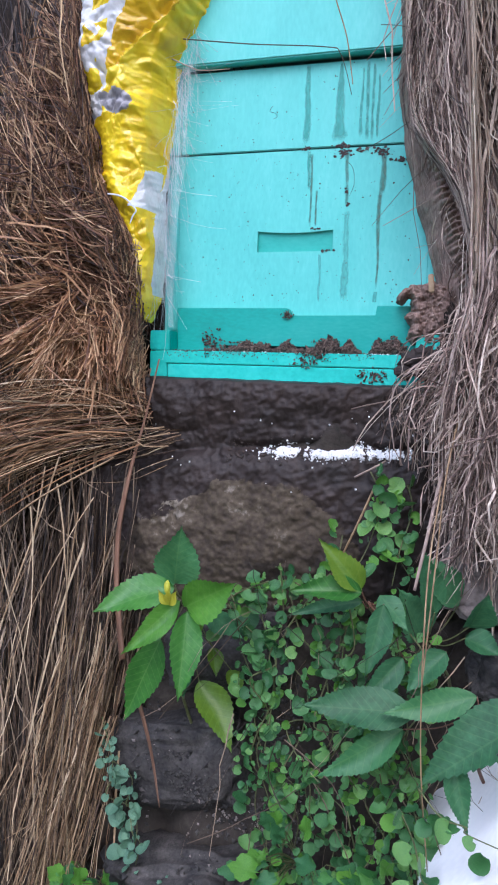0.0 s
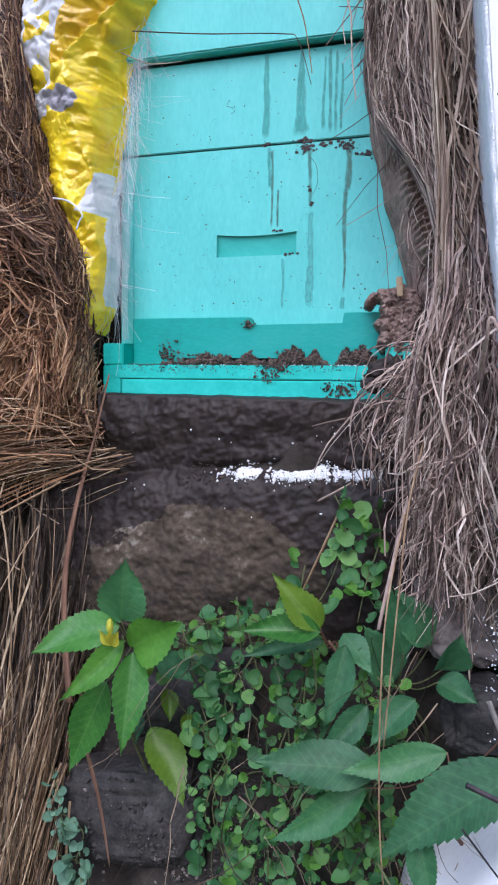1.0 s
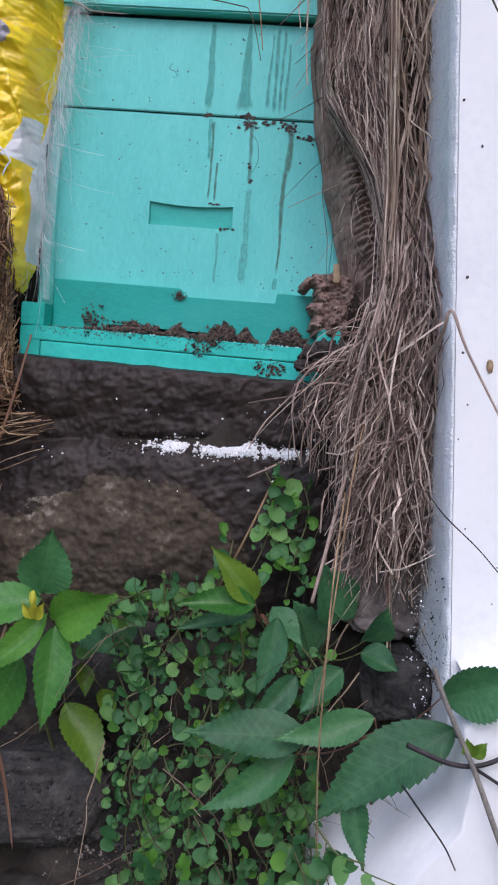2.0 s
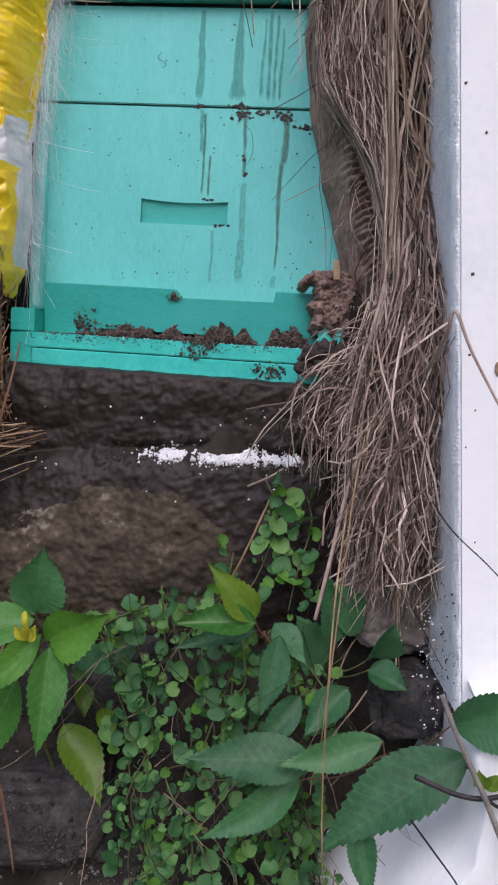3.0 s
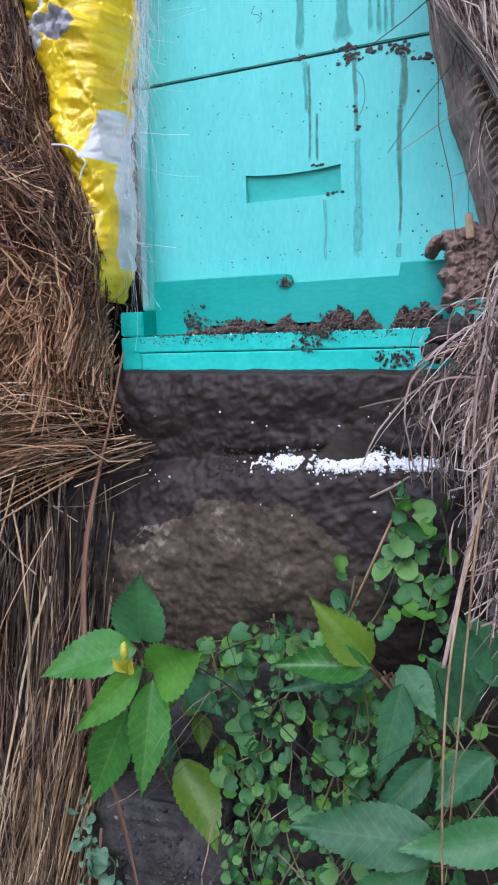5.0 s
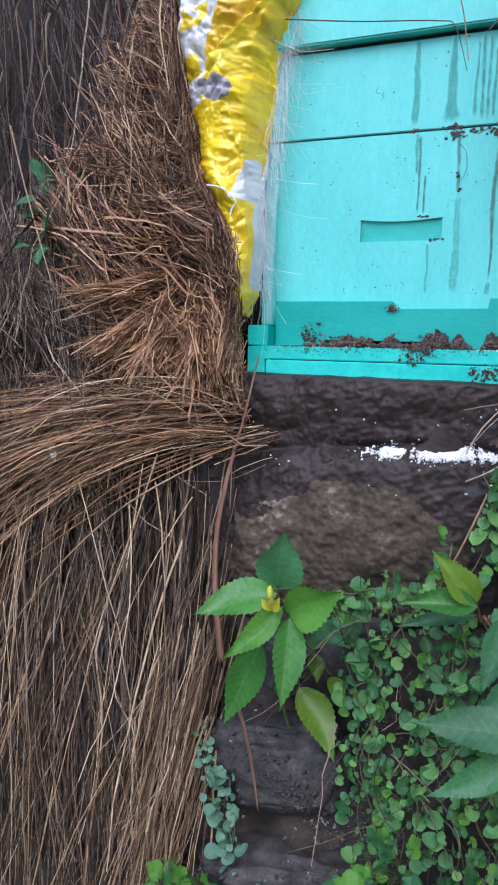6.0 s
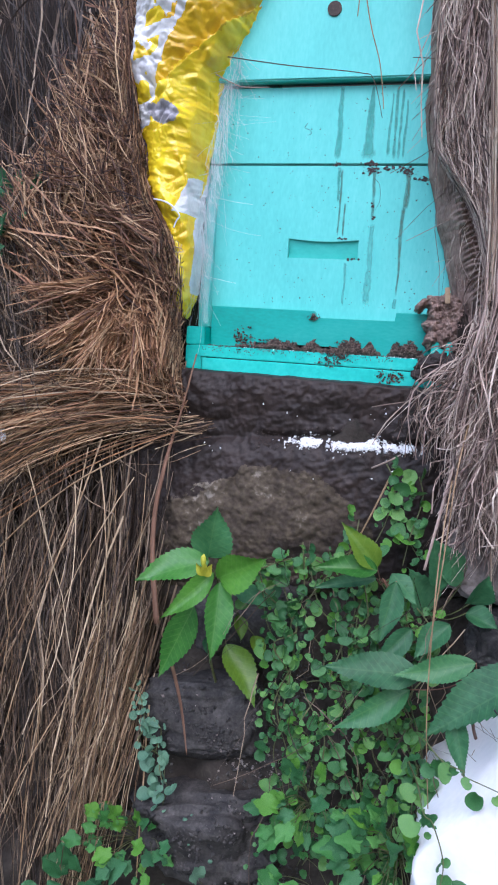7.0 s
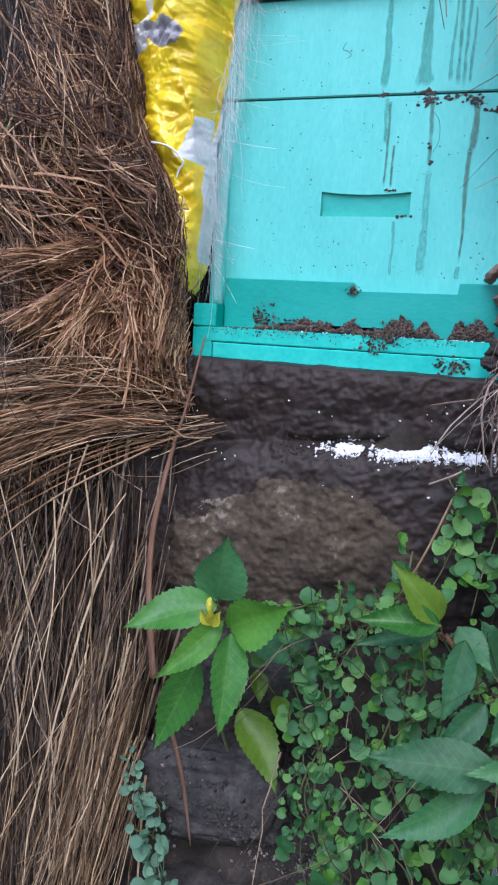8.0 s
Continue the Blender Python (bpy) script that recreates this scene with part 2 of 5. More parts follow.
def white_wall():
    """Limewashed wall at the side with a rough reveal, standing on a broader plinth."""
    verts, faces = [], []
    ny, nz = 14, 150
    for j in range(nz + 1):
        z = 0.80 + 1.6 * j / nz
        verts.append((0.2855, -0.2408, z))
        for i in range(ny + 1):
            y = -0.239 + 0.33 * i / ny
            edge = math.exp(-i * 1.2)
            x = 0.2725 + 0.0090 * max(0.0, -y / 0.24) + 0.0020 * fbm(y * 9, 1, z * 6) + 0.0010 * fbm(y * 60, 2, z * 60) + edge * (0.001 + 0.0018 * fbm(1, 5, z * 40))
            verts.append((x, y - 0.002 * (i == 0), z))
    w = ny + 2
    for j in range(nz):
        for i in range(ny + 1):
            a = j * w + i
            faces.append((a, a + w, a + w + 1, a + 1))
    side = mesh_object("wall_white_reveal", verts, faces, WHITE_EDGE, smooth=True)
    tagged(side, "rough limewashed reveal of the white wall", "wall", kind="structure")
    front = part("wall_white", box(0.2845, 2.6, -0.2405, 0.09, 0.0, 2.6, 0.002), WHITE)
    tagged(front, "smooth white limewashed house wall", "wall", kind="structure")

    def py(x, z):
        return -0.315 - 0.03 * (0.8 - z) + 0.004 * fbm(x * 6, 1, z * 6)
    v2, f2 = [], []
    nx, nz = 60, 60
    for j in range(nz + 1):
        for i in range(nx + 1):
            s = i / nx
            z = 0.0 + 0.825 * j / nz
            xl = 0.150 + 0.02 * fbm(2, 7, z * 9) + 0.135 * min(1, max(0, (z - 0.57) / 0.14)) ** 1.2
            x = xl + (2.6 - xl) * s ** 1.6
            zz = z - 0.010 * (j == nz) * (0.5 + fbm(x * 20, 2, 2))
            v2.append((x, py(x, zz), zz))
    w = nx + 1
    for j in range(nz):
        for i in range(nx):
            a = j * w + i
            f2.append((a, a + 1, a + w + 1, a + w))
    off = len(v2)
    for i in range(nx + 1):
        x = v2[nz * w + i][0]
        v2.append((x, -0.232, 0.832 + 0.004 * fbm(x * 9, 3, 3)))
    for i in range(nx):
        f2.append((nz * w + i, nz * w + i + 1, off + i + 1, off + i))
    off2 = len(v2)
    for j in range(nz + 1):
        v2.append((v2[j * w][0] + 0.01, 0.0, v2[j * w][2]))
    for j in range(nz):
        f2.append((j * w, (j + 1) * w, off2 + j + 1, off2 + j))
    pl = mesh_object("wall_plinth", v2, f2, WHITE, smooth=True)
    tagged(pl, "white limewashed plinth below the house wall", "wall", kind="structure")


white_wall()

# ---- the hive ----
hive = new("beehive")
hive.matrix_world = pose(-0.0062, 0.0145, 1.1844, 3.0, 5.07, 0)
tagged(hive, "turquoise painted wooden beehive set into mud and straw", "beehive")
HW = 0.2


def hive_box(name, z0, z1, pocket=None, depth=0.44):
    """Open wooden box of four boards; the front one may carry a sloping handhold."""
    b = part(name, box(-HW + 0.021, HW - 0.021, depth - 0.02, depth, z0, z1), TURQ, hive)
    for s in (-1, 1):
        part("side_board", box(min(s * HW, s * (HW - 0.02)), max(s * HW, s * (HW - 0.02)), 0.0, depth, z0, z1), TURQ, b)
    xa, xb = -HW + 0.0206, HW - 0.0206
    if pocket is None:
        part("front_board", box(xa, xb, 0.0012, 0.02, z0, z1, 0.0012), TURQ, b)
        return b
    px0, px1, pz0, pz1 = pocket
    bm = bmesh.new()
    xs, zs = [xa, px0, px1, xb], [z0, pz0, pz1, z1]
    g = {}
    for i, x in enumerate(xs):
        for j, z in enumerate(zs):
            g[i, j] = bm.verts.new((x, 0.0012, z))
    for i in range(3):
        for j in range(3):
            if (i, j) != (1, 1):
                bm.faces.new((g[i, j], g[i + 1, j], g[i + 1, j + 1], g[i, j + 1]))
    cols = 13
    top, low = [], []
    for c in range(cols):
        s = c / (cols - 1)
        x = px0 + (px1 - px0) * s
        low.append((x, 0.0085, pz0))
        top.append((x, 0.0050, pz1 - 0.0035 * (1 - (2 * s - 1) ** 2)))
    lv = [bm.verts.new(p) for p in low]
    tv = [bm.verts.new(p) for p in top]
    fv = [bm.verts.new((px0 + (px1 - px0) * c / (cols - 1), 0.0012, pz1 - 0.0035 * (1 - (2 * c / (cols - 1) - 1) ** 2))) for c in range(cols)]
    for c in range(cols - 1):
        bm.faces.new((lv[c], lv[c + 1], tv[c + 1], tv[c]))
        bm.faces.new((tv[c], tv[c + 1], fv[c + 1], fv[c]))
    bm.faces.new((g[1, 2], *fv, g[2, 2]))
    bm.faces.new((g[1, 1], *lv, g[2, 1]))
    bm.faces.new((g[1, 1], lv[0], tv[0], fv[0], g[1, 2]))
    bm.faces.new((g[2, 1], lv[-1], tv[-1], fv[-1], g[2, 2]))
    bk = [bm.verts.new((x, 0.02, z)) for x, z in ((xa, z0), (xb, z0), (xb, z1), (xa, z1))]
    bm.faces.new(bk)
    bmesh.ops.remove_doubles(bm, verts=bm.verts, dist=1e-6)
    fb = part("front_board", bm, TURQ, b)
    # faces inside the handhold get a darker, greener turquoise
    fb.data.materials.append(TURQ_POCKET)
    for f in fb.data.polygons:
        if f.center.y > 0.003 and px0 < f.center.x < px1 and pz0 < f.center.z < pz1:
            f.material_index = 1
    return b


brood = hive_box("brood_box", 0.002, 0.2555, (-0.0595, 0.0495, 0.1165, 0.146))
upper = hive_box("super_box", 0.2580, 0.3715)
lid = part("lid", box(-HW - 0.012, HW + 0.012, -0.014, 0.006, 0.3765, 0.545, 0.002), TURQ, hive)
part("lid_top", box(-HW - 0.012, HW + 0.012, -0.014, 0.46, 0.546, 0.566, 0.003), TURQ, lid)
for s in (-1, 1):
    part("lid_side", box(min(s * (HW + 0.012), s * (HW - 0.004)), max(s * (HW + 0.012), s * (HW - 0.004)), 0.007, 0.46, 0.3765, 0.545), TURQ, lid)
# no hole is cut: a dark disc paints the shade inside the vent
bm = bmesh.new()
bmesh.ops.create_cone(bm, cap_ends=True, segments=28, radius1=0.0105, radius2=0.0105, depth=0.004, matrix=pose(-0.013, -0.0142, 0.474, 90))
part("vent_hole", bm, GRIME_AND_HOLE, lid, "dark disc painted as the shaded round vent hole")
floor_board = part("bottom_board", box(-HW, HW, -0.034, 0.44, -0.045, -0.028, 0.001), TURQ_RIM, hive)
for s in (-1, 1):
    x0, x1 = (-0.202, -0.172) if s < 0 else (0.172, 0.202)
    part("side_rail", box(x0, x1, -0.048, 0.44, -0.028, 0.0, 0.0015), TURQ_RIM, floor_board)
part("landing_strip", box(-0.186, 0.19, -0.0525, -0.0345, -0.0465, -0.0285, 0.0012), TURQ_RIM, floor_board)
part("lower_strip", prism([(-0.172, -0.0665), (0.196, -0.0725), (0.196, -0.0475), (-0.172, -0.0475)], -0.0530, -0.030), TURQ_RIM, floor_board)
part("rail_face", box(-0.1722, -0.1712, -0.0475, -0.0215, -0.0278, -0.0006, 0), TURQ_DK, floor_board, "dark green inner face of the rail")
part("end_block", box(-0.2000, -0.1735, -0.0515, -0.030, -0.0665, -0.0295, 0.0012), TURQ_RIM, floor_board)
reducer = part("entrance_reducer", prism([(-0.1705, -0.0275), (-0.10, -0.0275), (-0.10, -0.017), (0.06, -0.017), (0.06, -0.0275), (0.171, -0.0275), (0.171, 0.0385), (0.117, 0.0385), (0.1165, 0.0245), (-0.004, 0.0235), (-0.0065, 0.035), (-0.1715, 0.0350)], -0.021, -0.0005), TURQ_DK, hive, "darker green notched entrance reducer")

# ---- straw ----


def clumped(line, depth, fx=16.0, fz=9.0, seed=0.0):
    """Push stalks forward and back together in tufts."""
    mid = line[:, line.shape[1] // 2]
    k = np.array([noise.noise(Vector((p[0] * fx, seed, p[2] * fz))) for p in mid])
    line[..., 1] += depth * k[:, None]
    return line



def core_right(x, z):
    return -0.045 + 0.015 * fbm(x * 12, 3, z * 8)


cr = face_sheet("shaded_straw_core", 0.20, 0.285, 0.90, 2.2, 20, 90, core_right, CORE_SHADE, back=0.3)
tagged(cr, "packed straw and mud beside the hive, coloured as deep shade", "straw", kind="stuff")


def left_edge(z):
    """Left edge of the straw bundle beside the hive."""
    return np.interp(z, [1.10, 1.20, 1.22, 1.30, 1.36, 1.42, 1.50, 1.62, 1.75, 2.2], [0.215, 0.205, 0.196, 0.184, 0.172, 0.162, 0.157, 0.165, 0.158, 0.12])


n = 7000
za = rng.uniform(1.20, 2.0, n)
ln = rng.uniform(0.08, 0.36, n)
zb = np.maximum(za - ln, 1.05)
fx = rng.random(n)
inset = 0.012 + 0.032 * np.clip((1.42 - za) / 0.08, 0, 1)
xa = left_edge(za) + inset + fx * (0.284 - inset - left_edge(za))
xb = left_edge(zb) + inset + np.clip(fx + rng.normal(0, 0.16, n), 0, 1) * (0.288 - inset - left_edge(zb))
ya = -0.06 - 0.055 * rng.random(n) * np.sin(np.pi * np.clip(fx, 0.12, 0.95))
yb = ya - rng.normal(0.004, 0.012, n)
flow = np.array([noise.noise(Vector((x * 22, 3.0, z * 7))) for x, z in zip(xa, za)])
xb = np.minimum(xb + 0.085 * flow, 0.29)
L1, R1 = stalks(np.stack([xa, ya, za], 1), np.stack([xb, yb, zb], 1), rng.normal(0, 0.009, (n, 3)), k=9, wobble=0.0068, r=(0.0006, 0.0018))
room = left_edge(L1[..., 2]) + 0.008 + 0.032 * np.clip((1.41 - L1[..., 2]) / 0.08, 0, 1)
L1[..., 0] = np.where(rng.random((n, 1)) < 0.006, L1[..., 0], np.maximum(L1[..., 0], room + 0.006 * rng.random((n, 1))))
L1 = clumped(L1, 0.025, 18.0, 9.0, 13.0)
straw_object("straw_bundle", L1, R1, STRAW_R, "grey-brown dry straw packed beside the hive")

n = 2300
zs = rng.uniform(1.00, 1.22, n) + 0.14 * rng.random(n) ** 3
fx = rng.random(n)
a = np.stack([0.238 + fx * 0.052 + rng.normal(0, 0.006, n), -0.075 - 0.045 * rng.random(n), zs], 1)
ze = 0.86 + 0.27 * rng.random(n) ** 0.75
spread = (rng.random(n) - 0.5)
b = np.stack([np.clip(0.185 + fx * 0.112 + spread * 0.05, 0.16, 0.30), -0.11 - 0.06 * rng.random(n), ze], 1)
left = (rng.random(n) < 0.045)
b[left, 0] = rng.uniform(0.13, 0.19, left.sum())
b[left, 2] = rng.uniform(0.97, 1.06, left.sum())
a[left, 2] = rng.uniform(1.05, 1.18, left.sum())
sag = np.stack([rng.normal(0, 0.01, n), -0.015 + rng.normal(0, 0.01, n), rng.normal(0.008, 0.01, n)], 1)
flow = np.array([noise.noise(Vector((x * 20, 8.0, z * 10))) for x, z in zip(a[:, 0], a[:, 2])])
b[:, 0] = np.clip(b[:, 0] + 0.05 * flow, 0.145, 0.30)
L2, R2 = stalks(a, b, sag * 2.0, k=9, wobble=0.0052, r=(0.0006, 0.0020))
L2 = clumped(L2, 0.040, 24.0, 9.0, 11.0)


def fan_edge(z):
    """Edge of the straw fan towards the mud."""
    return np.interp(z, [0.87, 0.93, 1.00, 1.05, 1.09, 1.13, 1.18, 1.3], [0.172, 0.182, 0.186, 0.188, 0.198, 0.210, 0.226, 0.235])


stray = rng.random((n, 1)) < 0.16
L2[..., 0] = np.where(stray, np.maximum(L2[..., 0], fan_edge(L2[..., 2]) - 0.04 * rng.random((n, 1)) ** 1.5), np.maximum(L2[..., 0], fan_edge(L2[..., 2]) + 0.035 * rng.random((n, 1))))
straw_object("straw_fan", L2, R2, STRAW_R, "pale straw ends fanning out below the bundle")

# left side: dark deep straw, brown bundle, brush of cut ends, combed layer, long hanging stalks


def core_left(x, z):
    y = 0.03 + 0.02 * fbm(x * 8, 3, z * 5)
    if z > 1.30:
        y += 0.30 * min(1, (z - 1.30) / 0.2)
    return y


# backing sheet whose dark colour paints the shade inside the stack
cl = face_sheet("shaded_straw_core", -1.4, -0.215, 0.05, 2.3, 70, 90, core_left, CORE_SHADE, back=0.45)
tagged(cl, "packed straw inside the stack, coloured as deep shade", "straw", kind="stuff")

def strewn(px, pz, ang, ln, y0, y1, k=7, wobble=0.0025, r=(0.0006, 0.0018), sag=0.008):
    """Stalks centred on (px, pz) that lie along ang; y0 and y1 are the depths of their two ends."""
    m = len(px)
    dx, dz = np.cos(ang) * ln * 0.5, np.sin(ang) * ln * 0.5
    return stalks(np.stack([px - dx, y0, pz - dz], 1), np.stack([px + dx, y1, pz + dz], 1), rng.normal(0, sag, (m, 3)), k=k, wobble=wobble, r=r)


def field(px, pz, seed, f=13.0):
    return np.array([noise.noise(Vector((x * f, seed, z * f))) for x, z in zip(px, pz)])


def keep_left(L, slack=0.006):
    """Keep stalks off the sack and the hive."""
    edge = np.interp(L[..., 2], [1.0, 1.06, 1.12, 1.2, 1.26, 1.33, 1.38, 1.42, 1.6], [-0.17, -0.195, -0.213, -0.214, -0.210, -0.224, -0.25, -0.264, -0.284])
    L[..., 0] = np.minimum(L[..., 0], edge + slack * rng.random((len(L), 1)))
    return L


# straw at the back, shade painted in its colour, with a few stout grey stalks before it
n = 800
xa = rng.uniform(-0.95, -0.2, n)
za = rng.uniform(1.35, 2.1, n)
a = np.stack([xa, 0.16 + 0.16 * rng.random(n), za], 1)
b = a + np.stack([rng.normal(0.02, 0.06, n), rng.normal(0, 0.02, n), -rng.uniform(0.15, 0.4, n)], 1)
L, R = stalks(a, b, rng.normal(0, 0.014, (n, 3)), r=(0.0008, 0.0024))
straw_object("straw_stack", L, R, STRAW_H, "straw hanging at the back, its shade put into the colour")
n = 46
a = np.stack([rng.uniform(-0.66, -0.34, n), 0.05 + 0.12 * rng.random(n), rng.uniform(1.50, 1.95, n)], 1)
b = a + np.stack([rng.normal(0.04, 0.05, n), rng.normal(-0.03, 0.02, n), -rng.uniform(0.15, 0.36, n)], 1)
L, R = stalks(a, b, rng.normal(0, 0.012, (n, 3)), k=9, wobble=0.003, r=(0.0016, 0.0032))
straw_object("straw_stems", L, R, STRAW_B, "stout grey stalks before the dark back straw")

# tangled reddish bundle beside the sack
n = 2500
pz = 1.76 - 0.42 * rng.random(n) ** 0.6
left = np.interp(pz, [1.34, 1.38, 1.50, 1.70, 1.8], [-0.47, -0.46, -0.400, -0.318, -0.292])
px = left + (-0.272 - left) * rng.random(n) ** 0.8
ang = np.where(rng.random(n) < 0.55, -1.35 + 0.7 * field(px, pz, 4.0), -0.62 + 0.8 * field(px, pz, 9.0)) + rng.normal(0, 0.35, n)
ln = rng.uniform(0.05, 0.20, n)
front = 0.02 - 0.07 * np.clip((1.70 - pz) / 0.3, 0, 1)
L, R = strewn(px, pz, ang, ln, front - 0.05 * rng.random(n), front - 0.06 * rng.random(n), k=8, r=(0.0006, 0.0018), sag=0.012)
straw_object("straw_bundle", keep_left(clumped(L, 0.080, 20.0, 12.0, 3.0)), R, STRAW_L, "reddish-brown dry straw bundle beside the yellow sack")

# slanting layer above the brush
n = 2700
px, pz = rng.uniform(-0.47, -0.20, n), rng.normal(1.315, 0.05, n)
ang = -0.55 + 0.75 * field(px, pz, 2.0) + rng.normal(0, 0.22, n)
L, R = strewn(px, pz, ang, rng.uniform(0.06, 0.20, n), -0.03 - 0.05 * rng.random(n), -0.045 - 0.06 * rng.random(n))
straw_object("straw_brush", keep_left(clumped(L, 0.080, 22.0, 16.0, 5.0)), R, STRAW_L, "reddish straw lying slantwise over the stack")
n = 230
pz = rng.uniform(1.24, 1.60, n)
left = np.interp(pz, [1.34, 1.38, 1.50, 1.70], [-0.47, -0.46, -0.415, -0.335])
px = left + (-0.26 - left) * rng.random(n)
ang = -0.6 + 0.5 * field(px, pz, 2.0) + rng.normal(0, 0.4, n)
L, R = strewn(px, pz, ang, rng.uniform(0.06, 0.17, n), -0.095 - 0.03 * rng.random(n) + 0.09 * np.clip((pz - 1.32) / 0.18, 0, 1), -0.11 - 0.03 * rng.random(n) + 0.09 * np.clip((pz - 1.32) / 0.18, 0, 1), k=8, r=(0.0011, 0.0025))
straw_object("straw_stems", keep_left(L), R, STRAW_O, "stout orange-brown stems over the straw brush")

# straws lying over the tail of the sack
n = 90
px, pz = rng.normal(-0.222, 0.010, n), rng.uniform(1.20, 1.31, n)
ang = -0.95 + rng.normal(0, 0.45, n)
L, R = strewn(px, pz, ang, rng.uniform(0.03, 0.08, n), -0.075 - 0.012 * rng.random(n), -0.085 - 0.015 * rng.random(n), r=(0.0006, 0.0014))
L[..., 0] = np.minimum(L[..., 0], -0.204 + 0.012 * rng.random((n, 1)))
straw_object("straw_brush", L, R, STRAW_L, "loose straws over the lower end of the sack")

# cut ends bristling out of one knot, down and to both sides
n = 2600
t = rng.random(n)
ang = np.pi * (1.02 + 0.68 * t) + rng.normal(0, 0.10, n)
r0 = 0.075 * rng.random(n)
r1 = r0 + rng.uniform(0.045, 0.11, n)
ox, oz = -0.272 + rng.normal(0, 0.012, n), 1.255 + rng.normal(0, 0.012, n)
a = np.stack([ox + np.cos(ang) * r0, -0.055 - 0.04 * rng.random(n), oz + np.sin(ang) * r0], 1)
b = np.stack([ox + np.cos(ang) * r1, -0.085 - 0.055 * rng.random(n), oz + np.sin(ang) * r1], 1)
L, R = stalks(a, b, rng.normal(0, 0.004, (n, 3)), k=6, wobble=0.0016, r=(0.0007, 0.0019))
straw_object("straw_brush", keep_left(clumped(L, 0.060, 34.0, 34.0, 7.0)), R, STRAW_O, "short cut orange straw ends bristling forward")
n = 900
ang = np.pi * (1.62 + 0.22 * rng.random(n)) + rng.normal(0, 0.12, n)
r0 = 0.02 + 0.10 * rng.random(n)
r1 = r0 + rng.uniform(0.03, 0.08, n)
ox, oz = -0.275 + rng.normal(0, 0.012, n), 1.245 + rng.normal(0, 0.012, n)
a = np.stack([ox + np.cos(ang) * r0, -0.05 - 0.03 * rng.random(n), oz + np.sin(ang) * r0], 1)
b = np.stack([ox + np.cos(ang) * r1, -0.07 - 0.04 * rng.random(n), oz + np.sin(ang) * r1], 1)
L, R = stalks(a, b, rng.normal(0, 0.005, (n, 3)), k=6, wobble=0.002, r=(0.0006, 0.0016))
straw_object("straw_brush", keep_left(clumped(L, 0.030, 34.0, 34.0, 8.0)), R, STRAW_L, "reddish straw ends of the brush beside the hive")

# grey-brown straw hanging at the outer side of the brush
n = 2300
px, pz = rng.uniform(-0.85, -0.375, n), rng.uniform(0.98, 1.36, n)
ang = -1.5 + 0.9 * field(px, pz, 6.0, 10.0) + rng.normal(0, 0.35, n)
L, R = strewn(px, pz, ang, rng.uniform(0.06, 0.24, n), -0.02 - 0.06 * rng.random(n), -0.04 - 0.06 * rng.random(n), k=8, wobble=0.004)
straw_object("straw_skirt", clumped(L, 0.060, 20.0, 9.0, 14.0) - np.array([0, 0.02, 0]), R, STRAW_B, "grey-brown straw hanging beside the cut brush")

# dark matted straw between the brush and the combed layer
n = 900
px, pz = rng.uniform(-0.50, -0.20, n), rng.normal(1.105, 0.018, n)
ang = np.pi + 0.25 + 0.6 * field(px, pz, 3.0) + rng.normal(0, 0.3, n)
L, R = strewn(px, pz, ang, rng.uniform(0.05, 0.14, n), -0.04 - 0.04 * rng.random(n), -0.06 - 0.04 * rng.random(n))
straw_object("straw_layer", keep_left(clumped(L, 0.040, 20.0, 20.0, 15.0)), R, STRAW_L, "short reddish straw matted under the brush")

# golden layer combed sideways, arching down away from the hive
for n, straw, words in ((230, STRAW_G, "golden straw layer combed sideways over the stack"), (260, STRAW_O, "orange-brown straw combed sideways under the brush")):
    t = rng.random(n) ** 1.1
    a = np.stack([-0.190 - 0.22 * rng.random(n), -0.06 - 0.05 * rng.random(n), 1.105 - 0.070 * t + rng.normal(0, 0.008, n)], 1)
    reach = rng.uniform(0.10, 0.50, n)
    b = np.stack([a[:, 0] - reach, -0.10 - 0.05 * rng.random(n), a[:, 2] - (0.035 + 0.11 * t) * (reach / 0.3) ** 1.35 + rng.normal(0, 0.030, n)], 1)
    L, R = stalks(a, b, np.stack([np.zeros(n), -0.015 * np.ones(n), 0.012 + 0.016 * (reach / 0.3) + rng.normal(0, 0.007, n)], 1), k=10, wobble=0.0028, r=(0.0005, 0.0014))
    straw_object("straw_layer", clumped(L, 0.05, 9.0, 40.0, 17.0), R, straw, words)
n = 40
a = np.stack([rng.uniform(-0.19, -0.145, n), -0.075 - 0.012 * rng.random(n), rng.normal(1.045, 0.012, n)], 1)
b = a + np.stack([-rng.uniform(0.05, 0.12, n), -0.03 - 0.02 * rng.random(n), rng.normal(-0.012, 0.012, n)], 1)
L, R = stalks(a, b, rng.normal(0, 0.004, (n, 3)), k=6, wobble=0.0015, r=(0.0005, 0.0011))
straw_object("straw_layer", L, R, STRAW_G, "thin straw ends reaching onto the mud")

# long hanging skirt: dark and open at the back, a few bright stalks in front
n = 3600
xa = rng.uniform(-1.0, -0.215, n)
za = 1.02 + rng.normal(0, 0.03, n) - 0.42 * (rng.random(n) ** 1.6)
a = np.stack([xa, -0.005 - 0.065 * rng.random(n), za], 1)
ln = rng.uniform(0.22, 0.80, n)
flow = field(xa, za * 0.35, 5.0, 9.0)
b = a + np.stack([(-0.02 + 0.26 * flow) * ln / 0.55 + rng.normal(0, 0.085, n), -0.02 - 0.05 * rng.random(n) - 0.03 * np.abs(flow), -ln], 1)
lim = np.interp(b[:, 2], [0.2, 0.345, 0.59, 0.834, 1.0], [-0.40, -0.36, -0.285, -0.240, -0.205])
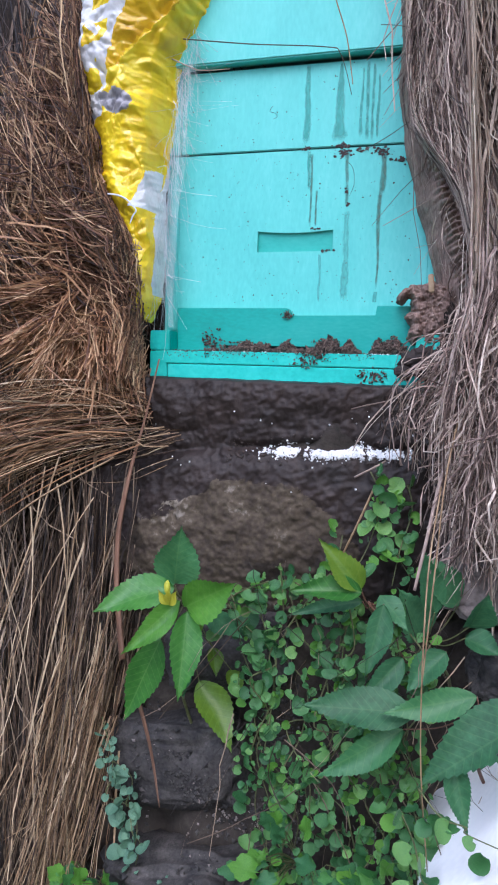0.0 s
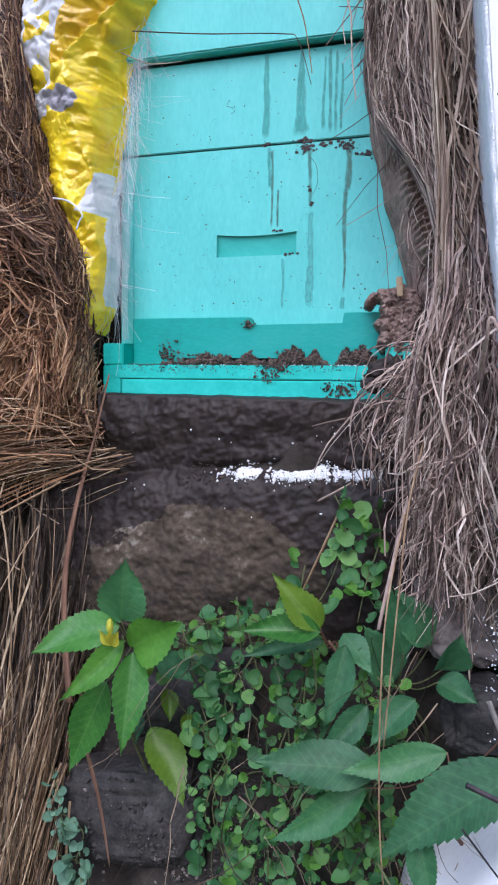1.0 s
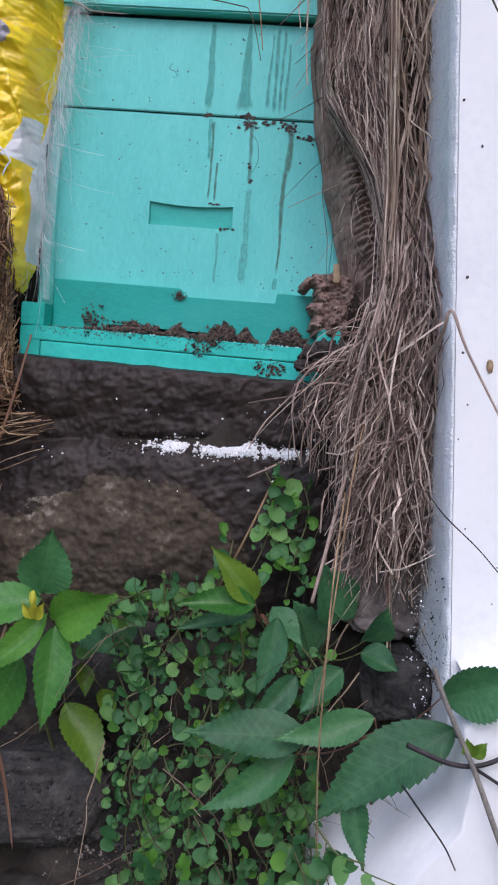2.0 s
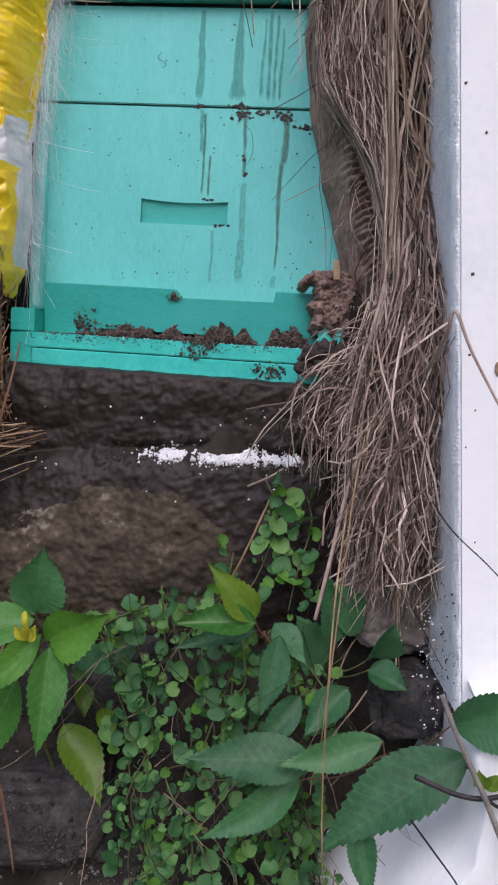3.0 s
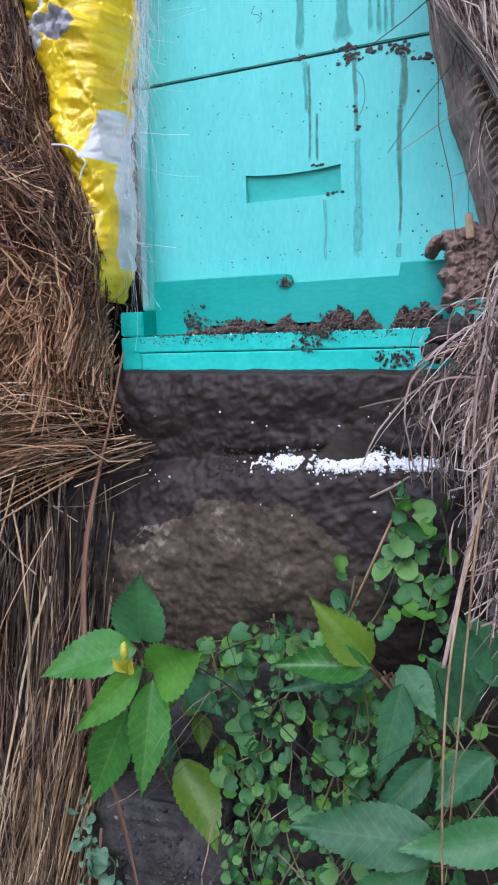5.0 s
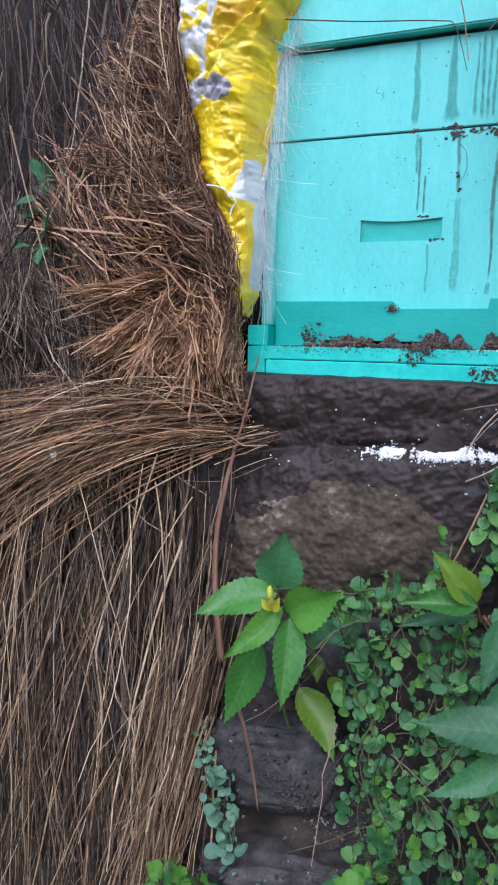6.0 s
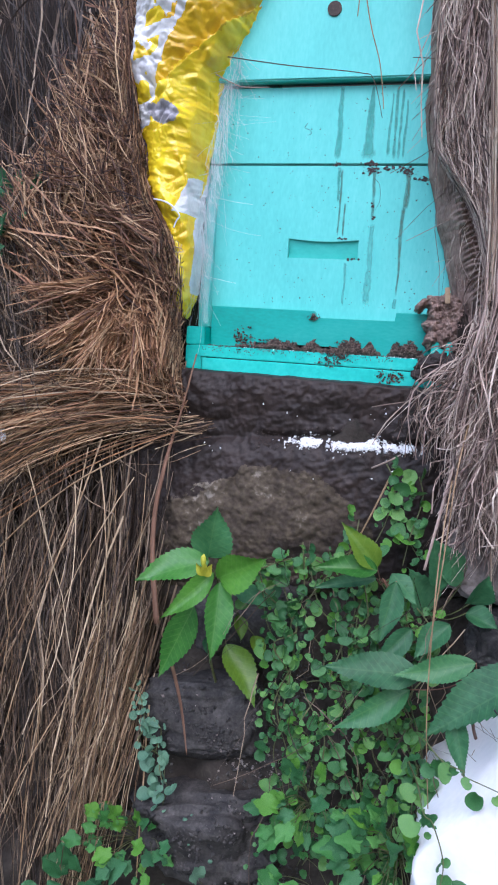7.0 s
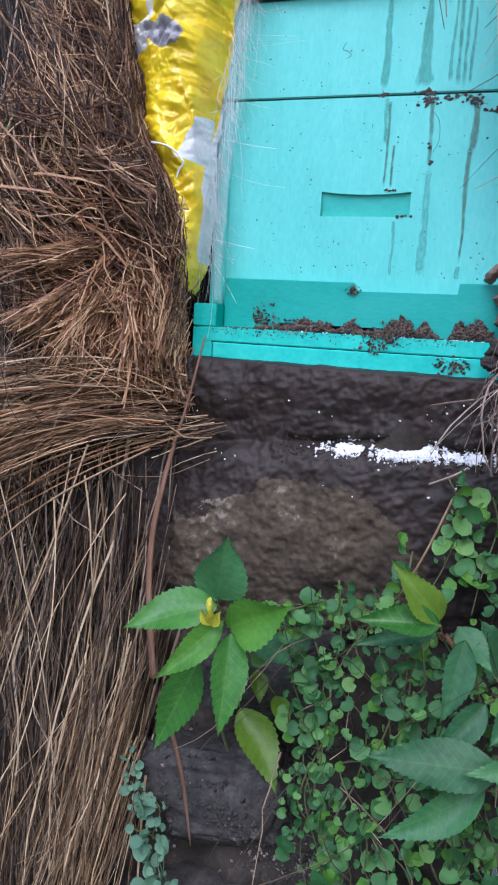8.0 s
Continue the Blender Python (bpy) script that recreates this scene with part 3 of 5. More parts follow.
b[:, 0] = np.minimum(b[:, 0], lim + rng.normal(0, 0.012, n))
L, R = stalks(a, b, rng.normal(0, 0.014, (n, 3)), k=10, wobble=0.006, r=(0.0007, 0.0021))
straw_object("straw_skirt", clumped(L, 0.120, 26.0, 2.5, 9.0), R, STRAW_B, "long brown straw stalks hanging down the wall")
n = 190
xa = rng.uniform(-0.75, -0.22, n)
za = rng.uniform(0.62, 1.03, n)
a = np.stack([xa, -0.09 - 0.04 * rng.random(n), za], 1)
ln = rng.uniform(0.20, 0.6, n)
b = a + np.stack([rng.normal(-0.12, 0.16, n) * ln, -0.03 - 0.05 * rng.random(n), -ln], 1)
b[:, 0] = np.minimum(b[:, 0], np.interp(b[:, 2], [0.2, 0.345, 0.59, 0.834, 1.0], [-0.38, -0.34, -0.27, -0.232, -0.205]))
L, R = stalks(a, b, rng.normal(0, 0.016, (n, 3)), k=10, wobble=0.003, r=(0.0006, 0.0016))
straw_object("straw_skirt", clumped(L, 0.03, 20.0, 3.0, 19.0), R, STRAW_G, "pale golden stalks over the hanging straw")
n = 150
a = np.stack([rng.uniform(-0.32, -0.235, n), -0.10 - 0.03 * rng.random(n), rng.uniform(0.60, 0.80, n)], 1)
ln = rng.uniform(0.15, 0.42, n)
b = np.stack([a[:, 0] - 0.01 - 0.20 * ln + rng.normal(0, 0.02, n), a[:, 1] - 0.04 - 0.03 * rng.random(n), a[:, 2] - ln], 1)
L, R = stalks(a, b, rng.normal(0, 0.008, (n, 3)), k=9, wobble=0.0025, r=(0.0006, 0.0016))
straw_object("straw_skirt", L, R, STRAW_G, "sheaf of golden stalks hanging beside the stones")

# loose loops curling out of the bundle towards the mud
n = 60
a = np.stack([rng.uniform(0.20, 0.25, n), -0.12 - 0.03 * rng.random(n), rng.uniform(1.06, 1.15, n)], 1)
b = np.stack([rng.uniform(0.13, 0.20, n), -0.10 - 0.05 * rng.random(n), rng.uniform(0.99, 1.06, n)], 1)
L, R = stalks(a, b, np.stack([rng.normal(-0.02, 0.012, n), rng.normal(-0.02, 0.01, n), rng.normal(0.018, 0.012, n)], 1), k=10, wobble=0.0015, r=(0.0007, 0.0016))
straw_object("straw_loops", L, R, STRAW_R, "loose curling straws at the edge of the bundle")

# straws lying across the fan
n = 420
px, pz = rng.uniform(0.205, 0.285, n), rng.uniform(0.92, 1.17, n)
ang = -1.75 + 0.9 * np.array([noise.noise(Vector((x * 25, 6.0, z * 16))) for x, z in zip(px, pz)]) + rng.normal(0, 0.35, n)
ln = rng.uniform(0.04, 0.15, n)
dx, dz = np.cos(ang) * ln / 2, np.sin(ang) * ln / 2
yy = -0.125 - 0.05 * rng.random(n)
L, R = stalks(np.stack([px - dx, yy, pz - dz], 1), np.stack([px + dx, yy - 0.012, pz + dz], 1), rng.normal(0, 0.012, (n, 3)), k=9, wobble=0.003, r=(0.0007, 0.0019))
L[..., 0] = np.clip(L[..., 0], fan_edge(L[..., 2]) - 0.025 * rng.random((n, 1)), 0.292)
straw_object("straw_fan", L, R, STRAW_R, "pale bent straws lying across the fan")

# stouter single stems that stand out over the packed straw
n = 420
fx = rng.random(n)
za = rng.uniform(1.05, 1.75, n)
zb = za - rng.uniform(0.10, 0.30, n)
lo = left_edge(za) + 0.03
a = np.stack([lo + fx * (0.285 - lo), -0.105 - 0.03 * rng.random(n), za], 1)
b = np.stack([np.clip(a[:, 0] + rng.normal(0, 0.035, n), left_edge(zb) + 0.02, 0.29), -0.12 - 0.04 * rng.random(n), zb], 1)
L, R = stalks(a, b, rng.normal(0, 0.012, (n, 3)), k=10, wobble=0.003, r=(0.0010, 0.0023))
L[..., 0] = np.maximum(np.maximum(L[..., 0], left_edge(L[..., 2]) + 0.025), fan_edge(L[..., 2]) + 0.01 * rng.random((n, 1)))
straw_object("straw_stems", L, R, STRAW_T, "stout pale stems over the straw bundle")

# short matted straws stuck along the mud lip
n = 420
za = rng.uniform(1.20, 1.76, n)
u = rng.uniform(0.12, 1.05, n)
wid = np.where(za < 1.42, 0.055, 0.055 - 0.02 * np.minimum(1, (za - 1.42) / 0.1))
zb = za - rng.uniform(0.02, 0.09, n)
ub = np.clip(u + rng.normal(0, 0.25, n), 0.1, 1.1)
ya = -0.012 - 0.062 * np.sin(np.minimum(1.0, u * 1.25) * 1.45) ** 0.8 - 0.008 * np.exp(-((u - 0.62) / 0.16) ** 2)
yb = -0.012 - 0.062 * np.sin(np.minimum(1.0, ub * 1.25) * 1.45) ** 0.8 - 0.008 * np.exp(-((ub - 0.62) / 0.16) ** 2)
a = np.stack([left_edge(za) + wid * u, ya, za], 1)
b = np.stack([left_edge(zb) + wid * ub, yb, zb], 1)
L, R = stalks(a, b, np.stack([rng.normal(0, 0.004, n), -0.002 * np.ones(n), rng.normal(0, 0.003, n)], 1), k=6, wobble=0.0012, r=(0.0005, 0.0013))
straw_object("lip_straws", L, R, STRAW_R, "short straws matted into the mud lip")

# ---- mud lip, plug and stones ----


def mud_lip():
    """Smooth plastered lip between hive and straw, with a crinkled ridge along its outer side."""
    verts, faces = [], []
    nz, nu = 420, 30
    for j in range(nz + 1):
        z = 1.165 + 0.62 * j / nz
        xl = float(left_edge(z)) - 0.004 + 0.004 * fbm(0, 3, z * 14)
        wid = 0.055 if z < 1.42 else 0.055 - 0.02 * min(1, (z - 1.42) / 0.1)
        for i in range(nu + 1):
            u = i / nu
            x = xl + wid * u
            y = -0.010 - 0.062 * math.sin(min(1.0, u * 1.25) * 1.45) ** 0.8
            ridge = math.exp(-((u - 0.62) / 0.16) ** 2)
            y -= ridge * (0.007 + 0.0042 * math.sin(z * 760 - x * 300 + 5 * fbm(x * 20, 1, z * 15)) + 0.004 * fbm(x * 60, 6, z * 90))
            y += 0.004 * fbm(x * 40, 2, z * 30) + 0.0015 * fbm(x * 150, 4, z * 150)
            verts.append((x, y, z))
    w = nu + 1
    for j in range(nz):
        for i in range(nu):
            a = j * w + i
            faces.append((a, a + 1, a + w + 1, a + w))
    off = len(verts)
    for j in range(nz + 1):
        v = verts[j * w]
        verts.append((v[0] + 0.004, 0.02, v[2]))
    for j in range(nz):
        faces.append((j * w, (j + 1) * w, off + j + 1, off + j))
    ob = mesh_object("mud_lip", verts, faces, MUD_LIP, smooth=True)
    tagged(ob, "dry grey-brown mud lip sealing the hive against straw", "mud")


mud_lip()


def lump(bm, c, r, squash=(1, 1, 1), rough=0.35, seed=0.0, sub=3, freq=1.6):
    res = bmesh.ops.create_icosphere(bm, subdivisions=sub, radius=1.0)
    for v in res["verts"]:
        p = v.co.copy()
        k = 1 + rough * fbm(p.x * freq + seed, p.y * freq + seed * 1.7, p.z * freq - seed)
        v.co = Vector((c[0] + p.x * k * r * squash[0], c[1] + p.y * k * r * squash[1], c[2] + p.z * k * r * squash[2]))


def mud_plug():
    """One crumbly cake of mud: a height field over overlapping dabs."""
    dabs = ((0.150, 1.219, 0.009), (0.163, 1.221, 0.011), (0.180, 1.219, 0.016), (0.197, 1.208, 0.019), (0.172, 1.202, 0.013), (0.166, 1.186, 0.013), (0.181, 1.188, 0.016), (0.164, 1.170, 0.012), (0.176, 1.162, 0.010), (0.206, 1.185, 0.02), (0.212, 1.16, 0.02), (0.172, 1.213, 0.013), (0.186, 1.203, 0.019), (0.192, 1.180, 0.020), (0.180, 1.172, 0.016))
    verts, faces, keep = [], [], []
    nx, nz = 90, 110
    for j in range(nz + 1):
        for i in range(nx + 1):
            x, z = 0.135 + 0.095 * i / nx, 1.140 + 0.108 * j / nz
            xx, zz = x + 0.006 * fbm(x * 60, 1, z * 60), z + 0.006 * fbm(x * 60, 8, z * 60)
            h = max(1 - ((xx - dx) ** 2 + (zz - dz) ** 2) / (r * r) for dx, dz, r in dabs)
            keep.append(h > 0)
            rough = fbm(x * 110, 3, z * 110) * 0.0045 + 0.0022 * fbm(x * 330, 5, z * 330)
            verts.append((x, -0.018 - 0.024 * math.sqrt(max(h, 0.0)) + rough * (h > 0), z))
    w = nx + 1
    for j in range(nz):
        for i in range(nx):
            a = j * w + i
            if keep[a] or keep[a + 1] or keep[a + w] or keep[a + w + 1]:
                faces.append((a, a + 1, a + w + 1, a + w))
    ob = mesh_object("mud_plug", verts, faces, MUD_LIP, smooth=True)
    mod = ob.modifiers.new("thickness", 'SOLIDIFY')
    mod.thickness = 0.006
    mod.offset = 1.0 if ob.data.polygons[0].normal.y > 0 else -1.0
    tagged(ob, "crumbly brown mud plug at the corner of the hive", "mud")
    rr = random.Random(5)
    bm = bmesh.new()
    for x, z, r in ((0.162, 1.128, 0.014), (0.172, 1.135, 0.012), (0.150, 1.116, 0.010), (0.176, 1.118, 0.015), (0.192, 1.125, 0.018)):
        lump(bm, (x, -0.060, z), r, (1.3, 0.6, 0.9), 0.4, rr.uniform(0, 50), 4, 2.4)
    ob = part("mud_clod", bm, MUD, smooth=True)
    tagged(ob, "dark damp mud clod stuck on the bottom board", "mud")
    bm = box(0.1825, 0.1895, -0.052, -0.046, 1.215, 1.238, 0.001)
    ob = part("wood_chip", bm, STRAW_G)
    tagged(ob, "small upright pale wood chip in the mud", "wood chip")


mud_plug()


def stone(x, y, z, r, squash, material, label, seed, rough=0.3):
    bm = bmesh.new()
    res = bmesh.ops.create_icosphere(bm, subdivisions=5, radius=1.0)
    for v in res["verts"]:
        p = v.co.copy()
        q = Vector([math.copysign(abs(c) ** 0.62, c) for c in p])
        k = 1 + rough * fbm(p.x * 1.3 + seed, p.y * 1.3, p.z * 1.3 - seed) + 0.07 * fbm(p.x * 6 + seed, p.y * 6, p.z * 6) + 0.03 * fbm(p.x * 18, p.y * 18 + seed, p.z * 18)
        v.co = Vector((q.x * k * r * squash[0], q.y * k * r * squash[1], q.z * k * r * squash[2]))
    ob = part("stone", bm, material, smooth=True)
    ob.matrix_world = pose(x, y, z, 0, seed % 7 - 3, 0)
    return tagged(ob, label, "stone", group="stones of the old wall")




def flat_stone_y(x, z):
    """Worn stone face that comes out of the smeared mud along an uneven edge."""
    d = math.hypot((x + 0.085) / 0.125, (z - 0.888) / 0.066)
    over = d - 0.95 + 0.28 * fbm(x * 13, 2.0, z * 13) + 0.10 * fbm(x * 60, 5.0, z * 60)
    return mud_y(x, z) - 0.0035 + 0.010 * max(-0.35, over) + 0.0006 * fbm(x * 90, 1.0, z * 90)


flat_stone = face_sheet("stone", -0.27, 0.09, 0.79, 1.005, 200, 130, flat_stone_y, STONE, back=0.02)
tagged(flat_stone, "flat brown stone with pale lichen patches", "stone", group="stones of the old wall")
stone(0.068, -0.040, 0.955, 0.030, (1.3, 0.9, 0.8), STONE_BR, "small brown stone half sunk in mud", 8.4)
stone(0.236, -0.085, 0.862, 0.046, (1.15, 1.0, 1.0), STONE_P, "pale grey-brown stone under the straw ends", 5.7)
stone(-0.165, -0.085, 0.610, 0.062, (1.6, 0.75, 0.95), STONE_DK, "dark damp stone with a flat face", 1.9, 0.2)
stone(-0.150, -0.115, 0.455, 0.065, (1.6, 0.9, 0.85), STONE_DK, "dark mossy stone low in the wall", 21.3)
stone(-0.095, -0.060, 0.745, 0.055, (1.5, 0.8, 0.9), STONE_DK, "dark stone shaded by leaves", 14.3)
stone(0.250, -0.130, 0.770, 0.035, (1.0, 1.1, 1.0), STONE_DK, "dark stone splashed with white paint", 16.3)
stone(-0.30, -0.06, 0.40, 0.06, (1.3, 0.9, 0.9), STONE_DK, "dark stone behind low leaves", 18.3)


def scatter(name, pts, sizes, material, label, category, squash=(1, 1, 1), seed=1):
    """Many tiny uneven grains in one mesh."""
    r = np.random.default_rng(seed)
    base = np.array([(1, 0, 0), (-1, 0, 0), (0, 1, 0), (0, -1, 0), (0, 0, 1), (0, 0, -1)], float)
    tri = np.array([(0, 2, 4), (2, 1, 4), (1, 3, 4), (3, 0, 4), (2, 0, 5), (1, 2, 5), (3, 1, 5), (0, 3, 5)])
    n = len(pts)
    v = base[None] * (0.6 + 0.8 * r.random((n, 6, 1))) * np.asarray(squash) * np.asarray(sizes)[:, None, None]
    ang = r.uniform(0, 6.28, n)
    ca, sa = np.cos(ang), np.sin(ang)
    x, z = v[..., 0].copy(), v[..., 2].copy()
    v[..., 0], v[..., 2] = x * ca[:, None] - z * sa[:, None], x * sa[:, None] + z * ca[:, None]
    v += np.asarray(pts)[:, None]
    f = tri[None] + 6 * np.arange(n)[:, None, None]
    me = bpy.data.meshes.new(name)
    me.from_pydata(v.reshape(-1, 3).tolist(), [], f.reshape(-1, 3).tolist())
    me.materials.append(material)
    return tagged(new(name, me), label, category, kind="stuff")


def crumb_line():
    r = np.random.default_rng(11)
    pts, sz = [], []
    while len(pts) < 2300:
        x = r.uniform(-0.055, 0.155)
        c = cleft(x) - 0.0065
        dense = 1.0 if -0.022 < x < 0.105 else (0.5 if x > 0 else 0.14)
        if 0.020 < x < 0.027:
            dense = 0.1
        if r.random() > dense:
            continue
        if r.random() < -2.4 * fbm(x * 45, 9, 4):
            continue
        z = c + r.normal(0, 0.0046) * (1.0 if dense > 0.5 else 0.6) * (1 + 0.5 * fbm(x * 60, 3, 3))
        pts.append((x, mud_y(x, z) - 0.0008, z))
        sz.append(0.0008 + 0.0019 * r.random() ** 2)
    for _ in range(36):
        x, z = r.uniform(-0.2, 0.17), r.normal(1.03, 0.035)
        pts.append((x, mud_y(x, z) - 0.0006, z))
        sz.append(r.uniform(0.0006, 0.0018))
    scatter("white_crumbs", pts, sz, CRUMB, "white crumbly grains spilled in the mud cleft", "crumbs", seed=3)
    pts = []
    while len(pts) < 520:
        x = r.uniform(-0.09, 0.17)
        z = cleft(x) - 0.006 + r.normal(0, 0.0075)
        if r.random() < 0.5 + fbm(x * 40, 2, z * 40):
            pts.append((x, mud_y(x, z) - 0.0010, z))
    scatter("soil_crumbs", pts, 0.0006 + 0.0015 * r.random(len(pts)) ** 2, GRIME_AND_HOLE, "black damp soil crumbs round the white grains", "crumbs", seed=4)


crumb_line()

# ---- dirt on the hive ----
DEBRIS = mat("brown_dirt", [(0.03, 0.02, 0.016), (0.075, 0.05, 0.04), (0.15, 0.105, 0.085)], 200, 0.8, 0.4, 4, island=0.2)


def streak(x, z0, z1, w0, w1, y, material, name="stain", holes=0.0, seed=0):
    """A thin run of dirt down the front; the attribute "cover" thins it out at edges and ends."""
    n, cols = 60, 7
    verts, faces, cover = [], [], []
    for i in range(n + 1):
        s = i / n
        z = z0 + (z1 - z0) * s
        w = (w0 + (w1 - w0) * s) * (1.25 + 0.45 * fbm(seed, 1, z * 45))
        c = x + 0.0022 * fbm(seed, 5, z * 14)
        for k in range(cols):
            u = 2 * k / (cols - 1) - 1
            verts.append((c + u * w / 2, y, z))
            cover.append((1 - abs(u) ** 3) * min(1, 9 * (1 - s) + 0.05) * min(1, s * 14 + 0.4) * (1 - holes * 2 * (0.5 + 0.5 * fbm(seed * 3, 9, z * 90))))
    for i in range(n):
        for k in range(cols - 1):
            a = i * cols + k
            faces.append((a, a + 1, a + cols + 1, a + cols))
    ob = mesh_object(name, verts, faces, material, None)
    at = ob.data.attributes.new("cover", 'FLOAT', 'POINT')
    at.data.foreach_set("value", cover)
    return ob


def thin_out(m, lo=0.25, hi=1.05, scale=260.0):
    """Let a stain's film break up by noise and by its own cover."""
    nt = m.node_tree
    at = nt.nodes.new("ShaderNodeAttribute")
    at.attribute_name = "cover"
    tc = nt.nodes.new("ShaderNodeTexCoord")
    mp = nt.nodes.new("ShaderNodeMapping")
    mp.inputs["Scale"].default_value = (1, 1, 0.35)
    nz = nt.nodes.new("ShaderNodeTexNoise")
    nz.inputs["Scale"].default_value = scale
    nz.inputs["Detail"].default_value = 5.0
    nt.links.new(tc.outputs["Object"], mp.inputs[0])
    nt.links.new(mp.outputs[0], nz.inputs[0])
    ad = nt.nodes.new("ShaderNodeMath")
    ad.operation = 'ADD'
    nt.links.new(nz.outputs[0], ad.inputs[0])
    nt.links.new(at.outputs["Fac"], ad.inputs[1])
    mr = nt.nodes.new("ShaderNodeMapRange")
    mr.inputs[1].default_value, mr.inputs[2].default_value = 0.5 + lo, 0.85 + hi
    nt.links.new(ad.outputs[0], mr.inputs[0])
    nt.links.new(mr.outputs[0], nt.nodes["Principled BSDF"].inputs["Alpha"])


def on_board(ob, box_part):
    ob.parent = box_part
    return ob


# local places of the box fronts: x along the front, z up from the rail
STAIN_LT = mat("faint_stain", [(0.11, 0.46, 0.42), (0.13, 0.52, 0.48), (0.14, 0.57, 0.53)], 60, 0.4, 0.05, 5, stretch=(1, 1, 0.2))
STAIN_BR = mat("brown_run", [(0.05, 0.10, 0.075), (0.10, 0.22, 0.17), (0.12, 0.42, 0.36)], 160, 0.5, 0.2, 3, stretch=(1, 1, 0.4))
for m in (STAIN, STAIN_LT, STAIN_BR):
    thin_out(m)
for x, z0, z1, w0, w1, m, hs in ((0.0005, 0.370, 0.262, 0.006, 0.010, STAIN, 0), (0.046, 0.370, 0.262, 0.004, 0.017, STAIN, 0),
                                 (0.076, 0.36, 0.264, 0.003, 0.005, STAIN, 0.1), (0.083, 0.368, 0.262, 0.004, 0.005, STAIN, 0.1), (0.091, 0.365, 0.262, 0.004, 0.004, STAIN, 0.1), (0.098, 0.35, 0.262, 0.003, 0.004, STAIN, 0.1)):
    on_board(streak(x + 0.006, z0, z1, w0, w1, 0.0008, m, "stain", hs, x * 100), upper)
for x, z0, z1, w0, w1, m, hs in ((0.010, 0.25, 0.149, 0.004, 0.003, STAIN_BR, 0), (0.017, 0.20, 0.149, 0.003, 0.003, STAIN_BR, 0), (0.006, 0.254, 0.20, 0.006, 0.003, STAIN, 0.1),
                                 (0.0265, 0.112, 0.045, 0.004, 0.003, STAIN_LT, 0), (0.060, 0.25, 0.175, 0.006, 0.004, STAIN_BR, 0.15), (0.062, 0.17, 0.045, 0.006, 0.011, STAIN_LT, 0),
                                 (0.108, 0.25, 0.19, 0.009, 0.007, STAIN_BR, 0), (0.106, 0.195, 0.06, 0.006, 0.0035, STAIN_BR, 0), (0.106, 0.06, 0.045, 0.004, 0.006, STAIN_LT, 0)):
    on_board(streak(x + 0.006, z0, z1, w0, w1, 0.0008, m, "stain", hs, x * 100 + 7), brood)

bm = bmesh.new()
rr = random.Random(9)
for cx, cz, n, sx, sz in ((0.001, 0.2575, 7, 0.006, 0.003), (0.054, 0.250, 26, 0.009, 0.006), (0.050, 0.259, 10, 0.011, 0.002), (0.106, 0.248, 20, 0.010, 0.006), (0.080, 0.251, 8, 0.010, 0.003), (0.132, 0.236, 10, 0.008, 0.003), (0.060, 0.197, 3, 0.002, 0.004), (0.062, 0.18, 3, 0.002, 0.003), (0.035, 0.117, 4, 0.012, 0.001), (0.018, 0.1475, 4, 0.010, 0.001)):
    for _ in range(n * 2):
        lump(bm, (rr.gauss(cx + 0.006, sx * 0.6), 0.0006, rr.gauss(cz, sz * 0.6)), rr.uniform(0.0004, 0.0015), (1.5, 0.3, 1.2), 0.9, rr.uniform(0, 90), 2, 2.5)
tagged(part("propolis", bm, PROPOLIS, brood, "dark brown propolis smears along the joint"), kind="stuff")

r = np.random.default_rng(21)
pts = []
while len(pts) < 420:
    x, z = r.uniform(-0.175, 0.17), r.uniform(0.045, 0.368)
    if -0.062 < x < 0.052 and 0.11 < z < 0.15 or 0.25 < z < 0.262:
        continue
    if r.random() < 0.35 + 0.65 * (0.5 + 0.5 * noise.noise(Vector((x * 16, 3, z * 16)))):
        pts.append((x, 0.0006, z))
sp = scatter("specks", pts, 0.0003 + 0.0009 * r.random(len(pts)) ** 3, GRIME_AND_HOLE, "", "", (1, 0.35, 1.3), 5)
sp.parent = brood

r = np.random.default_rng(31)
pts, sz = [], []
for _ in range(520):
    x = r.uniform(-0.168, 0.168)
    pts.append((x, -0.0225 - r.uniform(0, 0.0295) ** 1.0, -0.0278))
    sz.append(r.uniform(0.0005, 0.0018))
while len(pts) < 3100:
    x = r.uniform(-0.125, 0.168)
    heap = max(0.0, 0.55 + 1.2 * fbm(x * 26, 3, 8)) * min(1, max(0.12, (x + 0.125) / 0.09))
    if r.random() > heap:
        continue
    out = r.random() ** 0.8
    pts.append((x, -0.0215 - 0.020 * out, -0.0262 + 0.025 * min(1.2, heap) * (1 - 0.7 * out) * r.random()))
    sz.append(r.uniform(0.0014, 0.0036))
for cx, cz, n, sx, zz in ((0.028, -0.032, 70, 0.007, 0.008), (0.046, -0.030, 50, 0.006, 0.005), (-0.118, -0.012, 60, 0.006, 0.010), (-0.095, -0.020, 50, 0.012, 0.004), (-0.006, 0.026, 30, 0.0035, 0.0025), (0.118, -0.056, 60, 0.010, 0.004)):
    for _ in range(n):
        z = r.normal(cz, zz)
        pts.append((r.normal(cx, sx), -0.0235 if z > -0.026 else -0.0545, z))
        sz.append(r.uniform(0.0010, 0.0028))
for _ in range(260):
    x = r.uniform(-0.175, 0.12)
    pts.append((x, -0.0528, -0.0285 - abs(r.normal(0, 0.005))))
    sz.append(r.uniform(0.0004, 0.0013))
gr = scatter("debris", pts, sz, DEBRIS, "", "", (1.2, 0.6, 0.6), 6)
